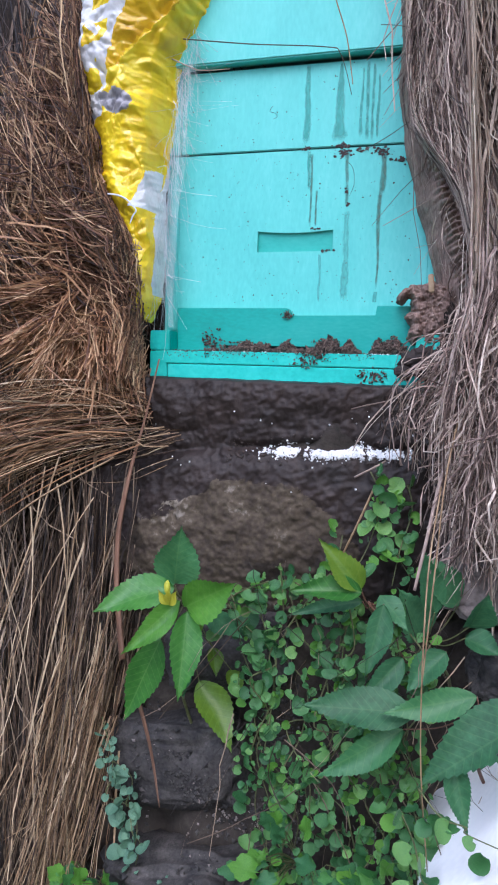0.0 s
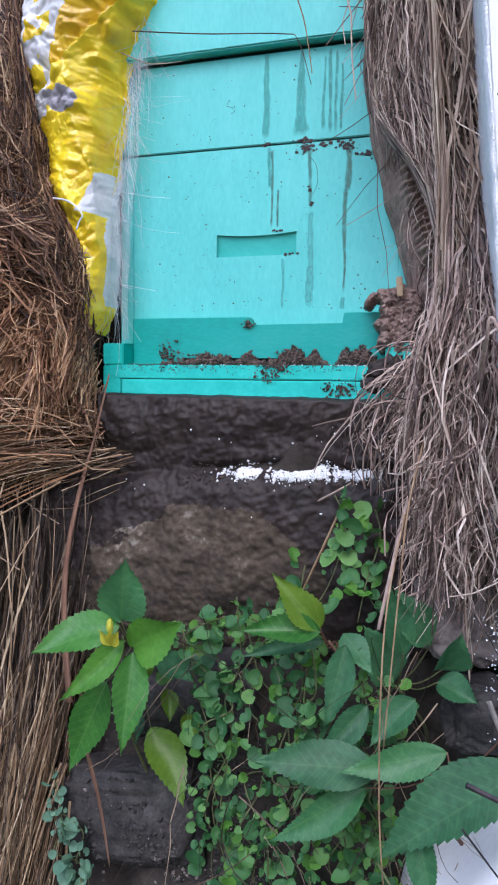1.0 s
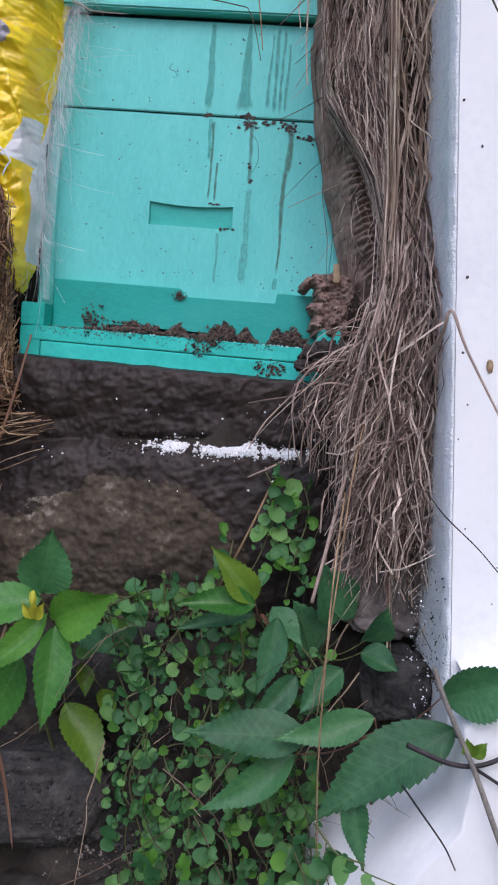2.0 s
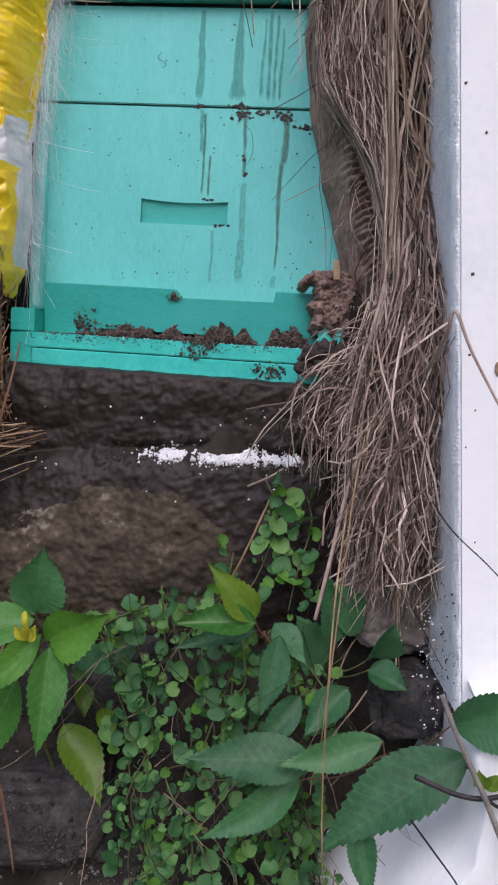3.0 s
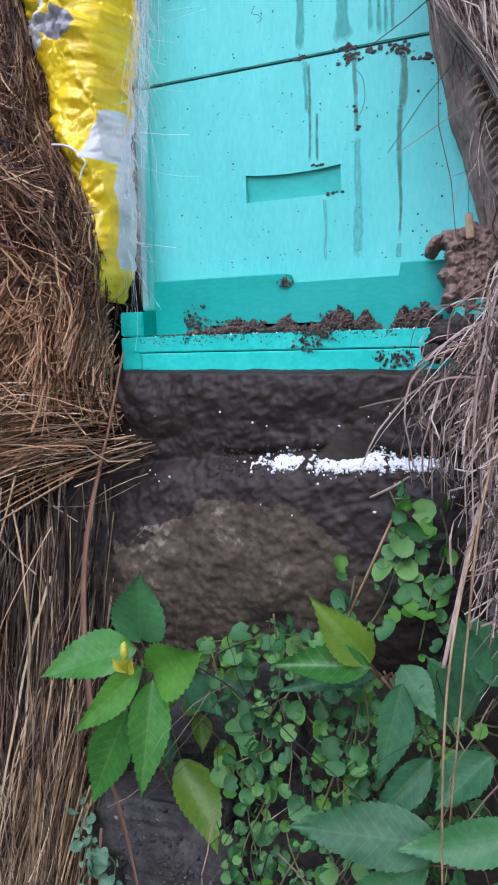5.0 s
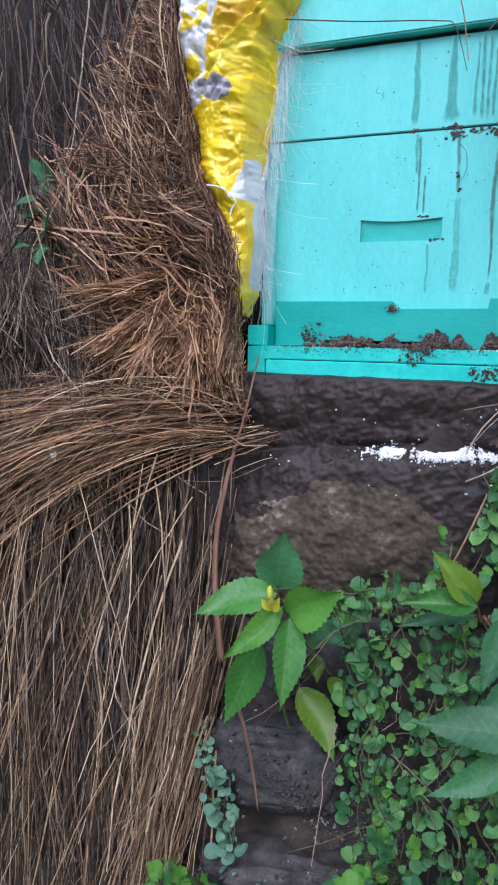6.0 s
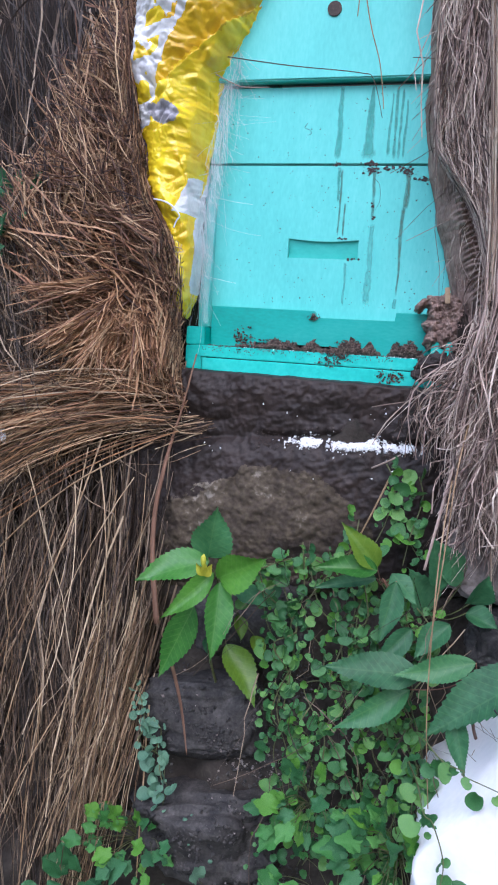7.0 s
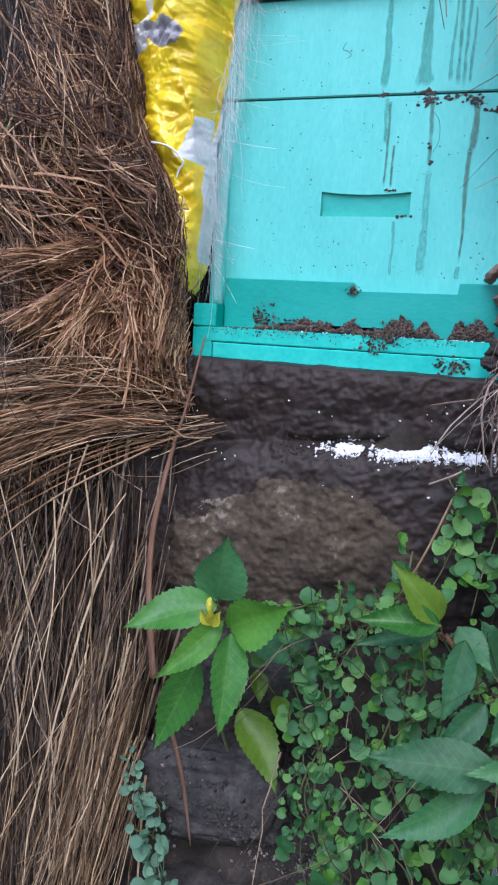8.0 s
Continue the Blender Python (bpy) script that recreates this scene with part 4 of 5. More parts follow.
gr.matrix_world = hive.matrix_world
tagged(gr, "dark brown crumbs and dirt along the hive entrance", "debris", kind="stuff")
pts = [(r.uniform(-0.16, 0.16) if i % 3 else r.uniform(0.11, 0.165), -0.0522 + r.uniform(0, 0.004), -0.0282) for i in range(60)]
wc = scatter("wax_flakes", pts, r.uniform(0.0004, 0.0012, 60), CRUMB, "", "", (1.6, 0.8, 0.6), 8)
wc.matrix_world = hive.matrix_world
tagged(wc, "white wax flakes along the landing strip edge", "crumbs", kind="stuff")

# ---- yellow sack and frayed film ----
YELLOW = mat("yellow_sack_print", [(0.70, 0.42, 0.004), (0.82, 0.60, 0.006), (0.88, 0.72, 0.02)], 18, 0.24, 0.25, 6, spec=0.7)
# darker copy of the yellow print: shade of the leaning upper flap
YELLOW_SHADE = mat("shaded_yellow_print", [(0.52, 0.27, 0.003), (0.66, 0.40, 0.004), (0.78, 0.52, 0.010)], 18, 0.22, 0.25, 6, spec=0.7)
SACKW = mat("white_sack", [(0.55, 0.55, 0.56), (0.68, 0.68, 0.70), (0.76, 0.76, 0.78)], 22, 0.35, 0.25, 8, spec=0.5)
SACKG = mat("grey_sack_inside", [(0.20, 0.19, 0.21), (0.30, 0.29, 0.32), (0.42, 0.41, 0.44)], 40, 0.45, 0.4, 6)
FILM = mat("frayed_white_film", [(0.55, 0.58, 0.62), (0.72, 0.76, 0.79), (0.82, 0.85, 0.87)], 60, 0.25, 0.1, 4, spec=0.6, through_light=0.4)


def sack():
    zs = [1.212, 1.24, 1.307, 1.352, 1.378, 1.397, 1.459, 1.503, 1.573, 1.633, 1.707, 1.764, 1.90]
    xl = [-0.216, -0.228, -0.236, -0.242, -0.252, -0.266, -0.272, -0.279, -0.281, -0.269, -0.250, -0.226, -0.19]
    xr = [-0.213, -0.201, -0.189, -0.186, -0.184, -0.184, -0.174, -0.167, -0.152, -0.106, -0.058, -0.034, 0.0]
    nu, nv = 120, 380
    me = bpy.data.meshes.new("sack")
    verts, faces, mats = [], [], []
    for j in range(nv + 1):
        z = zs[0] + (zs[-1] - zs[0]) * j / nv
        a, b = np.interp(z, zs, xl), np.interp(z, zs, xr)
        a += 0.004 * fbm(1, 2, z * 22)
        b += 0.003 * fbm(7, 2, z * 26)
        for i in range(nu + 1):
            u = i / nu
            x = a + (b - a) * u
            wx, wz = 0.02 * noise.noise(Vector((x * 16, 2.0, z * 12))), 0.02 * noise.noise(Vector((x * 16, 9.0, z * 12)))
            ridge = 0.020 * abs(noise.noise(Vector((x * 20 + z * 7, 1.0, z * 5))))
            cr = 0.0
            for scl, stretch, amp in ((19.0, 1.0, 0.013), (42.0, 1.5, 0.0085), (95.0, 1.8, 0.0034)):
                near = noise.voronoi(Vector(((x + wx) * scl, 3.0, (z + wz) * scl * stretch)))[0]
                cr += amp * min(1.0, (near[1] - near[0]) * 1.6) * max(0.15, 0.6 + 0.8 * noise.noise(Vector((x * 18, scl, z * 18))))
            y = -0.040 - 0.030 * math.sin(math.pi * min(1, u * 1.1)) ** 0.7 + ridge - cr + 0.022 * max(0, u - 0.8) * 5
            zl = 1.70 + (x + 0.06) * 0.85
            if z > zl:
                y -= min(0.060, 0.45 * (z - zl))
            else:
                y -= 0.010 * math.exp((z - zl) / 0.02)
            if 0.93 < u:
                y += 0.008
            verts.append((x, y, z))
    w = nu + 1
    for j in range(nv):
        z = zs[0] + (zs[-1] - zs[0]) * (j + 0.5) / nv
        for i in range(nu):
            u = (i + 0.5) / nu
            x = verts[j * w + i][0]
            a = j * w + i
            faces.append((a, a + 1, a + w + 1, a + w))
            k = 0
            wob = 0.05 * fbm(x * 30, 4, z * 30)
            if z > 1.50 and u < 0.42 - 0.22 * (1.62 - z) / 0.12 * (z < 1.62) + 0.5 * (z - 1.62) * (z > 1.62) + wob:
                k = 1
                # yellow remains of print on the white ground, as plain bars
                for bz, bu, hz, hu in ((1.672, 0.35, 0.011, 0.16), (1.645, 0.25, 0.009, 0.14), (1.605, 0.16, 0.012, 0.12), (1.553, 0.10, 0.016, 0.14), (1.700, 0.55, 0.012, 0.12), (1.74, 0.5, 0.012, 0.2)):
                    if abs(z - bz - 0.02 * (u - bu)) < hz and abs(u - bu) < hu and fbm(x * 40, 8, z * 40) < 0.28:
                        k = 0
            if (x + 0.232 + 0.4 * (z - 1.512)) ** 2 / 0.026 ** 2 + (z - 1.515) ** 2 / 0.018 ** 2 + 14 * wob < 0.8:
                k = 2
            if 1.365 < z < 1.425 and u > 0.52 + 7 * (z - 1.37) + wob and u < 0.93:
                k = 1
            if 1.25 < z < 1.45 and u > 1.0 - 0.13 * min(1, (1.45 - z) / 0.11) + 0.15 * wob:
                k = 1
            # above the fold the flap's shade is painted with the darker yellow
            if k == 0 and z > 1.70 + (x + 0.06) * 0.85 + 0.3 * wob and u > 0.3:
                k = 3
            mats.append(k)
    me.from_pydata(verts, [], faces)
    for m in (YELLOW, SACKW, SACKG, YELLOW_SHADE):
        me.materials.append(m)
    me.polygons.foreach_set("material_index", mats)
    me.polygons.foreach_set("use_smooth", [True] * len(mats))
    ob = new("sack", me)
    mod = ob.modifiers.new("thickness", 'SOLIDIFY')
    mod.thickness = 0.0008
    tagged(ob, "crumpled yellow and white plastic feed sack hanging", "sack")
    return ob


the_sack = sack()

CLEAR = mat("clear_torn_film", [(0.60, 0.64, 0.68), (0.76, 0.80, 0.83), (0.86, 0.88, 0.90)], 60, 0.2, 0.3, 4, spec=0.7)
cn = CLEAR.node_tree
see = cn.nodes.new("ShaderNodeBsdfTransparent")
mixs = cn.nodes.new("ShaderNodeMixShader")
mixs.inputs[0].default_value = 0.87
cn.links.new(cn.nodes["Principled BSDF"].outputs[0], mixs.inputs[1])
cn.links.new(see.outputs[0], mixs.inputs[2])
cn.links.new(mixs.outputs[0], cn.nodes["Material Output"].inputs[0])


def film():
    """Torn woven film at the left corner of the hive: fine pale threads and a thin strip."""
    r = np.random.default_rng(41)
    n = 300
    z = r.uniform(1.25, 1.62, n)
    xe = np.interp(z, [1.23, 1.28, 1.35, 1.43, 1.50, 1.565, 1.7], [-0.199, -0.194, -0.188, -0.172, -0.158, -0.14, -0.10])
    a = np.stack([xe + 0.005 + r.normal(0, 0.0045, n), -0.024 - 0.014 * r.random(n), z], 1)
    ln = 0.015 + 0.10 * r.random(n) ** 2.5
    b = a + np.stack([np.where(ln < 0.04, 0.55, -0.10) * ln + r.normal(0.002, 0.007, n), r.normal(0, 0.003, n), -ln], 1)
    L, R = stalks(a, b, r.normal(0, 0.003, (n, 3)), k=6, wobble=0.0010, r=(0.0002, 0.00045))
    ob = straw_object("film_fray", L, R, FILM, "frayed white plastic threads at the hive corner", "plastic film")
    verts, faces = [], []
    nv, nu = 90, 6
    for j in range(nv + 1):
        zz = 1.204 + 0.48 * j / nv
        xr = float(np.interp(zz, [1.22, 1.28, 1.35, 1.43, 1.50, 1.565, 1.7], [-0.189, -0.184, -0.177, -0.163, -0.155, -0.149, -0.135]))
        for i in range(nu + 1):
            wid = 0.006 + 0.012 * min(1, max(0, (zz - 1.22) / 0.1)) * (1 + 0.35 * fbm(3, 8, zz * 24))
            x = xr - (wid - 0.010) + wid * i / nu
            verts.append((x + 0.002 * fbm(1, i, zz * 30), -0.014 - 0.004 * abs(fbm(x * 60, 3, zz * 35)) - 0.004 * (1 - i / nu), zz))
    w = nu + 1
    for j in range(nv):
        for i in range(nu):
            a = j * w + i
            faces.append((a, a + 1, a + w + 1, a + w))
    ob = mesh_object("plastic_film", verts, faces, CLEAR, smooth=True)
    mod = ob.modifiers.new("thickness", 'SOLIDIFY')
    mod.thickness = 0.0004
    tagged(ob, "thin torn whitish plastic film at the hive corner", "plastic film")


film()

r = np.random.default_rng(51)
pts = [(0.289 + 0.3 * r.random() ** 1.5, -0.2410, r.uniform(0.85, 1.45)) for _ in range(46)]
ws = scatter("wall_specks", pts, r.uniform(0.0005, 0.0014, 46), GRIME_AND_HOLE, "", "", (1, 0.3, 1.4), 9)
tagged(ws, "small dark specks on the white wall", "specks", kind="stuff")
pts = []
for _ in range(420):
    z = 0.79 + 0.12 * r.random() ** 2.2
    y = r.uniform(-0.238, -0.10)
    pts.append((0.2725 + 0.0110 * (-y / 0.24) + 0.001 * r.normal(), y, z))
ws = scatter("mould_specks", pts, r.uniform(0.0006, 0.0022, len(pts)), GRIME_AND_HOLE, "", "", (0.5, 1, 1.2), 15)
tagged(ws, "black damp spots at the foot of the limewashed reveal", "specks", kind="stuff")
pts, sz = [], []
for _ in range(90):
    z = r.uniform(0.76, 0.88)
    y = r.uniform(-0.24, -0.13)
    x = 0.271 - abs(r.normal(0, 0.010))
    pts.append((x, y, z))
    sz.append(r.uniform(0.0005, 0.0015))
sp2 = scatter("paint_splashes", pts, sz, CRUMB, "", "", (1, 1, 0.8), 10)
tagged(sp2, "flaking white paint splashes at the wall foot", "paint", kind="stuff")

# dark gravel and soil crumbs between the low stones
bpy.context.view_layer.update()
graph = bpy.context.evaluated_depsgraph_get()
r = np.random.default_rng(61)
pts, pale = [], []
for _ in range(5200):
    x, z = r.uniform(-0.22, 0.0), r.uniform(0.36, 0.72)
    if r.random() > 0.45 + 1.1 * fbm(x * 14, 5, z * 14):
        continue
    ok, p, nor, fi, ob, mw = bpy.context.scene.ray_cast(graph, Vector((x, -0.6, z)), Vector((0, 1, 0)))
    if ok and ob.name.startswith(("stone", "wall_")):
        band = math.exp(-((z - 0.535 - 0.1 * (x + 0.12)) / 0.018) ** 2)
        (pale if r.random() < 0.04 + 0.5 * band else pts).append((p.x, p.y - 0.0006, p.z))
gv = scatter("gravel", pts, 0.0008 + 0.0036 * r.random(len(pts)) ** 3, STONE_DK, "", "", (1.2, 0.8, 0.9), 12)
tagged(gv, "dark soil crumbs and gravel between the low stones", "gravel", kind="stuff")
gv = scatter("gravel", pale, 0.0007 + 0.0022 * r.random(len(pale)) ** 2.5, STONE_P, "", "", (1.2, 0.8, 0.9), 13)
tagged(gv, "pale grit caught on the low dark stones", "gravel", kind="stuff")

# ---- plants ----
def leaf_veins(m, freq, most):
    """Pale midrib and side veins in a leaf's own length and width."""
    nt = m.node_tree
    tc = nt.nodes.new("ShaderNodeTexCoord")
    sep = nt.nodes.new("ShaderNodeSeparateXYZ")
    nt.links.new(tc.outputs["Object"], sep.inputs[0])

    def op(kind, a, b=None):
        nd = nt.nodes.new("ShaderNodeMath")
        nd.operation = kind
        for k, v in ((0, a), (1, b)):
            if v is None:
                continue
            if isinstance(v, (int, float)):
                nd.inputs[k].default_value = v
            else:
                nt.links.new(v, nd.inputs[k])
        return nd.outputs[0]
    ax = op('ABSOLUTE', sep.outputs[0])
    wave = op('SINE', op('MULTIPLY', op('SUBTRACT', sep.outputs[1], op('MULTIPLY', ax, 0.9)), freq))
    side = op('MULTIPLY', op('MAXIMUM', op('SUBTRACT', wave, 0.90), 0.0), 2.4)
    rib = op('MAXIMUM', op('SUBTRACT', 1.0, op('DIVIDE', ax, 0.0009)), 0.0)
    fac = op('MINIMUM', op('ADD', side, op('MULTIPLY', rib, 0.6)), most)
    b = nt.nodes["Principled BSDF"]
    old = b.inputs["Base Color"].links[0].from_socket
    mx = nt.nodes.new("ShaderNodeMix")
    mx.data_type = 'RGBA'
    nt.links.new(fac, mx.inputs[0])
    nt.links.new(old, mx.inputs[6])
    mx.inputs[7].default_value = (0.24, 0.40, 0.13, 1)
    nt.links.new(mx.outputs[2], b.inputs["Base Color"])


LEAF_B = mat("bright_green_leaf", [(0.0331, 0.1296, 0.0228), (0.057, 0.197, 0.0311), (0.0933, 0.2696, 0.0467)], 35, 0.34, 0.35, 5, through_light=0.3, rand_object=0.14)
LEAF_Y = mat("yellow_green_leaf", [(0.078, 0.156, 0.014), (0.1209, 0.2184, 0.0195), (0.1716, 0.273, 0.0273)], 35, 0.34, 0.3, 5, through_light=0.3, rand_object=0.08)
LEAF_B2 = mat("green_weed_leaf", [(0.0439, 0.1647, 0.0384), (0.0769, 0.2416, 0.0549), (0.1318, 0.3294, 0.0769)], 60, 0.4, 0.35, 5, through_light=0.25, rand_object=0.2)
LEAF_G = mat("mid_green_leaf", [(0.0311, 0.1193, 0.0415), (0.0519, 0.1763, 0.0622), (0.083, 0.2281, 0.083)], 35, 0.4, 0.35, 5, through_light=0.3, rand_object=0.1)
LEAF_Y2 = mat("fresh_green_leaf", [(0.0622, 0.1867, 0.0207), (0.1037, 0.28, 0.0311), (0.1555, 0.3526, 0.0467)], 35, 0.38, 0.35, 5, through_light=0.3, rand_object=0.1)
LEAF_D = mat("dull_green_leaf", [(0.023, 0.0897, 0.0345), (0.0414, 0.1403, 0.0552), (0.069, 0.1955, 0.0805)], 35, 0.52, 0.35, 5, through_light=0.2, rand_object=0.14)
LEAF_C = mat("round_creeper_leaf", [(0.0222, 0.0832, 0.0266), (0.0492, 0.1608, 0.0488), (0.0922, 0.2329, 0.0665), (0.1721, 0.3438, 0.0754)], 60, 0.34, 0.3, 5, through_light=0.22, rand_object=0.22, low=0.22, high=0.78)
LEAF_P = mat("pale_blue_green_leaf", [(0.07, 0.16, 0.10), (0.12, 0.24, 0.15), (0.18, 0.32, 0.20)], 60, 0.45, 0.3, 5, through_light=0.2, rand_object=0.14)
BUD = mat("yellow_bud", [(0.30, 0.32, 0.02), (0.42, 0.42, 0.03), (0.52, 0.50, 0.06)], 90, 0.5, 0.3)
STEM = mat("green_brown_stem", [(0.05, 0.05, 0.02), (0.10, 0.11, 0.04), (0.16, 0.17, 0.07)], 60, 0.6, 0.3)
STEM_R = mat("reddish_stem", [(0.09, 0.04, 0.025), (0.17, 0.08, 0.05), (0.24, 0.13, 0.09)], 60, 0.6, 0.3)
BLACK = mat("dark_twig", [(0.01, 0.008, 0.01), (0.025, 0.02, 0.024), (0.05, 0.04, 0.045)], 80, 0.5, 0.3)
GREY = mat("grey_dry_stalk", [(0.12, 0.11, 0.10), (0.22, 0.20, 0.18), (0.34, 0.31, 0.27)], 60, 0.7, 0.3)
REED = mat("brown_reed", [(0.09, 0.045, 0.025), (0.19, 0.10, 0.06), (0.27, 0.16, 0.10)], 50, 0.65, 0.4, 5, stretch=(1, 1, 0.15))

for lm, k in ((LEAF_B, 0.26), (LEAF_Y, 0.16), (LEAF_D, 0.09), (LEAF_G, 0.16), (LEAF_Y2, 0.2)):
    leaf_veins(lm, 620.0, k)


def leaf_shape(length, width, teeth=11, cup=0.12, curl=0.2, belly=0.34, lobes=0.0, seed=0.0, rows=0):
    """An egg-shaped, long-pointed blade along +y with its tip at length, folded along the midrib; saw-toothed or lobed margin."""
    verts, faces = [], []
    rows = rows or max(24, teeth * 4)
    cols = (-1.0, -0.66, -0.33, 0.0, 0.33, 0.66, 1.0)
    p = 0.72
    q = p * (1 - belly) / belly
    peak = (p / (p + q)) ** p * (q / (p + q)) ** q
    bend = 0.05 * length * math.sin(seed * 2.3)
    for i in range(rows + 1):
        s = i / rows
        w = ((s ** p) * ((1 - s) ** q) / peak) * 0.5 * width
        tooth = 0.0
        if teeth and 0.06 < s < 0.97:
            tooth = (s * teeth) % 1.0
            w += 0.5 * width * 0.11 * (tooth - 0.35) * min(1.0, 5 * (1 - s), 6 * s)
        if lobes:
            w *= 1 + lobes * math.sin(s * 15 + seed)
        w = max(w, 0.0)
        for c in cols:
            z = cup * abs(c) ** 1.3 * w * 1.6 - curl * length * s * s + 0.06 * width * math.sin(s * 8 + c * 2 + seed) * abs(c)
            z += 0.009 * width * math.sin((s - 0.14 * abs(c)) * 52) * abs(c) * (1 - abs(c) * 0.5)
            y = length * s + 0.16 * abs(c) * w * (1 - s) + 0.012 * length * tooth * abs(c) ** 3
            verts.append((c * w + bend * math.sin(math.pi * s), y, z))
    for i in range(rows):
        for c in range(6):
            a = i * 7 + c
            faces.append((a, a + 1, a + 8, a + 7))
    return verts, faces


def lobed_mesh(name, material, seed=0.0):
    """A unit blade cut into five blunt toothed lobes, on a wedge-shaped base."""
    verts, faces = [(0, 0.42, 0.0), (0, 0, 0)], []
    n = 44
    for i in range(1, n):
        a = -math.pi / 2 + 2 * math.pi * i / n
        f = 2 * math.pi * i / n
        k = 0.40 + 0.055 * math.cos(5 * (f - math.pi)) + 0.020 * math.cos(15 * f + seed) + 0.02 * math.sin(3 * f + seed)
        k *= 0.62 + 0.42 * (0.5 - 0.5 * math.cos(f)) ** 0.5
        verts.append((k * math.cos(a) * 0.80, 0.42 + k * math.sin(a) * 1.15, 0.20 * k * math.sin(3 * a + seed) + 0.3 * abs(k * math.cos(a)) - 0.25 * max(0.0, k * math.sin(a)) ** 2))
    m = len(verts)
    for i in range(1, m):
        faces.append((0, i, i + 1 if i + 1 < m else 1))
    me = bpy.data.meshes.new(name)
    me.from_pydata(verts, [], faces)
    me.materials.append(material)
    me.polygons.foreach_set("use_smooth", [True] * len(faces))
    return me


def leaf_mesh(name, material, *args, **kw):
    v, f = leaf_shape(*args, **kw)
    me = bpy.data.meshes.new(name)
    me.from_pydata(v, [], f)
    me.materials.append(material)
    me.polygons.foreach_set("use_smooth", [True] * len(f))
    return me


def round_mesh(name, material, d=1.0, seed=0.0, notch=0.12, teeth=0):
    """A small round blade, cupped, with a notch at its stalk."""
    verts, faces = [(0, d * 0.12, -0.04 * d)], []
    n = 14
    for i in range(n):
        a = -math.pi / 2 + 2 * math.pi * i / n
        k = 0.5 * (1 + 0.05 * math.sin(3 * a + seed) + (0.06 if teeth and i % 2 else 0))
        if i == 0:
            k *= 1 - 3 * notch
        verts.append((d * k * math.cos(a), d * (0.5 + k * math.sin(a)), d * 0.10 * (k * 2) ** 2 * (1 + 0.5 * math.sin(2 * a + seed))))
    for i in range(n):
        faces.append((0, 1 + i, 1 + (i + 1) % n))
    me = bpy.data.meshes.new(name)
    me.from_pydata(verts, [], faces)
    me.materials.append(material)
    me.polygons.foreach_set("use_smooth", [True] * len(faces))
    return me


def blade_pose(b, tip_dir, face):
    """Pose with +y along tip_dir and +z as near as may be to face."""
    y = Vector(tip_dir).normalized()
    x = y.cross(Vector(face)).normalized()
    z = x.cross(y)
    m = Matrix((x, y, z)).transposed().to_4x4()
    m.translation = b
    return m


def line_part(name, pts, r0, r1, material, parent=None, label="", flat=1.0, sides=6):
    """A tapered, softly bent rod through pts."""
    pts = [Vector(p) for p in pts]
    path = []
    for i in range(len(pts) - 1):
        p0, p1, p2, p3 = pts[max(i - 1, 0)], pts[i], pts[i + 1], pts[min(i + 2, len(pts) - 1)]
        for k in range(6):
            t = k / 6
            path.append(0.5 * ((2 * p1) + (p2 - p0) * t + (2 * p0 - 5 * p1 + 4 * p2 - p3) * t * t + (3 * p1 - p0 - 3 * p2 + p3) * t ** 3))
    path.append(pts[-1])
    verts, faces = [], []
    n = len(path)
    for i, p in enumerate(path):
        d = (path[min(i + 1, n - 1)] - path[max(i - 1, 0)]).normalized()
        s = d.cross(Vector((0.1, 1, 0.2))).normalized()
        u = s.cross(d)
        r = r0 + (r1 - r0) * i / (n - 1)
        for k in range(sides):
            a = 2 * math.pi * k / sides
            verts.append(p + s * r * math.cos(a) + u * r * flat * math.sin(a))
    for i in range(n - 1):
        for k in range(sides):
            a, b = i * sides + k, i * sides + (k + 1) % sides
            faces.append((a, b, b + sides, a + sides))
    faces.append(tuple(range(sides))[::-1])
    faces.append(tuple((n - 1) * sides + k for k in range(sides)))
    return mesh_object(name, verts, faces, material, parent, label, smooth=True)


def broad_plant(root, node, rows, leaf_mats, label, seed, stem_mat=STEM, category="plant", teeth=20, wide=1.18):
    """A plant with saw-toothed leaves; rows give base x, z, tip x, z, width and depth y of each leaf."""
    rr = random.Random(seed)
    base = new("leafy_plant")
    base.location = root
    o = Vector(root)
    tagged(base, label, category)
    mid = (Vector(root) + Vector(node)) / 2 + Vector((rr.uniform(-0.02, 0.02), -0.015, 0))
    line_part("stem", [Vector(root) - o, mid - o, Vector(node) - o], 0.0026, 0.0014, stem_mat, base)
    for i, (bx, bz, tx, tz, w, y) in enumerate(rows):
        b = Vector((bx, y + 0.012, bz))
        t = Vector((tx, y - 0.014 + rr.uniform(-0.008, 0.008), tz))
        ln = (t - b).length
        m = leaf_mats[i % len(leaf_mats)]
        up = 0.75 if t.z < b.z + 0.02 else 0.35
        me = leaf_mesh("leaf", m, ln * 1.06, w * wide, teeth=teeth, cup=rr.uniform(0.08, 0.42), curl=rr.uniform(-0.05, 0.18), seed=rr.uniform(0, 6))
        lf = new("leaf", me)
        lf.parent = base
        lf.matrix_basis = blade_pose(b - o, t - b, (0.38 + rr.uniform(-0.25, 0.25), -1, up + rr.uniform(-0.2, 0.2)))
        n = Vector(node) + Vector((0, 0.035, -0.01))
        if (b - n).length > 0.012:
            k = (b + n) / 2 + Vector((0, -0.004, -0.006))
            line_part("stalk", [n - o, k - o, b - o], 0.0009, 0.0007, stem_mat, base)
    return base


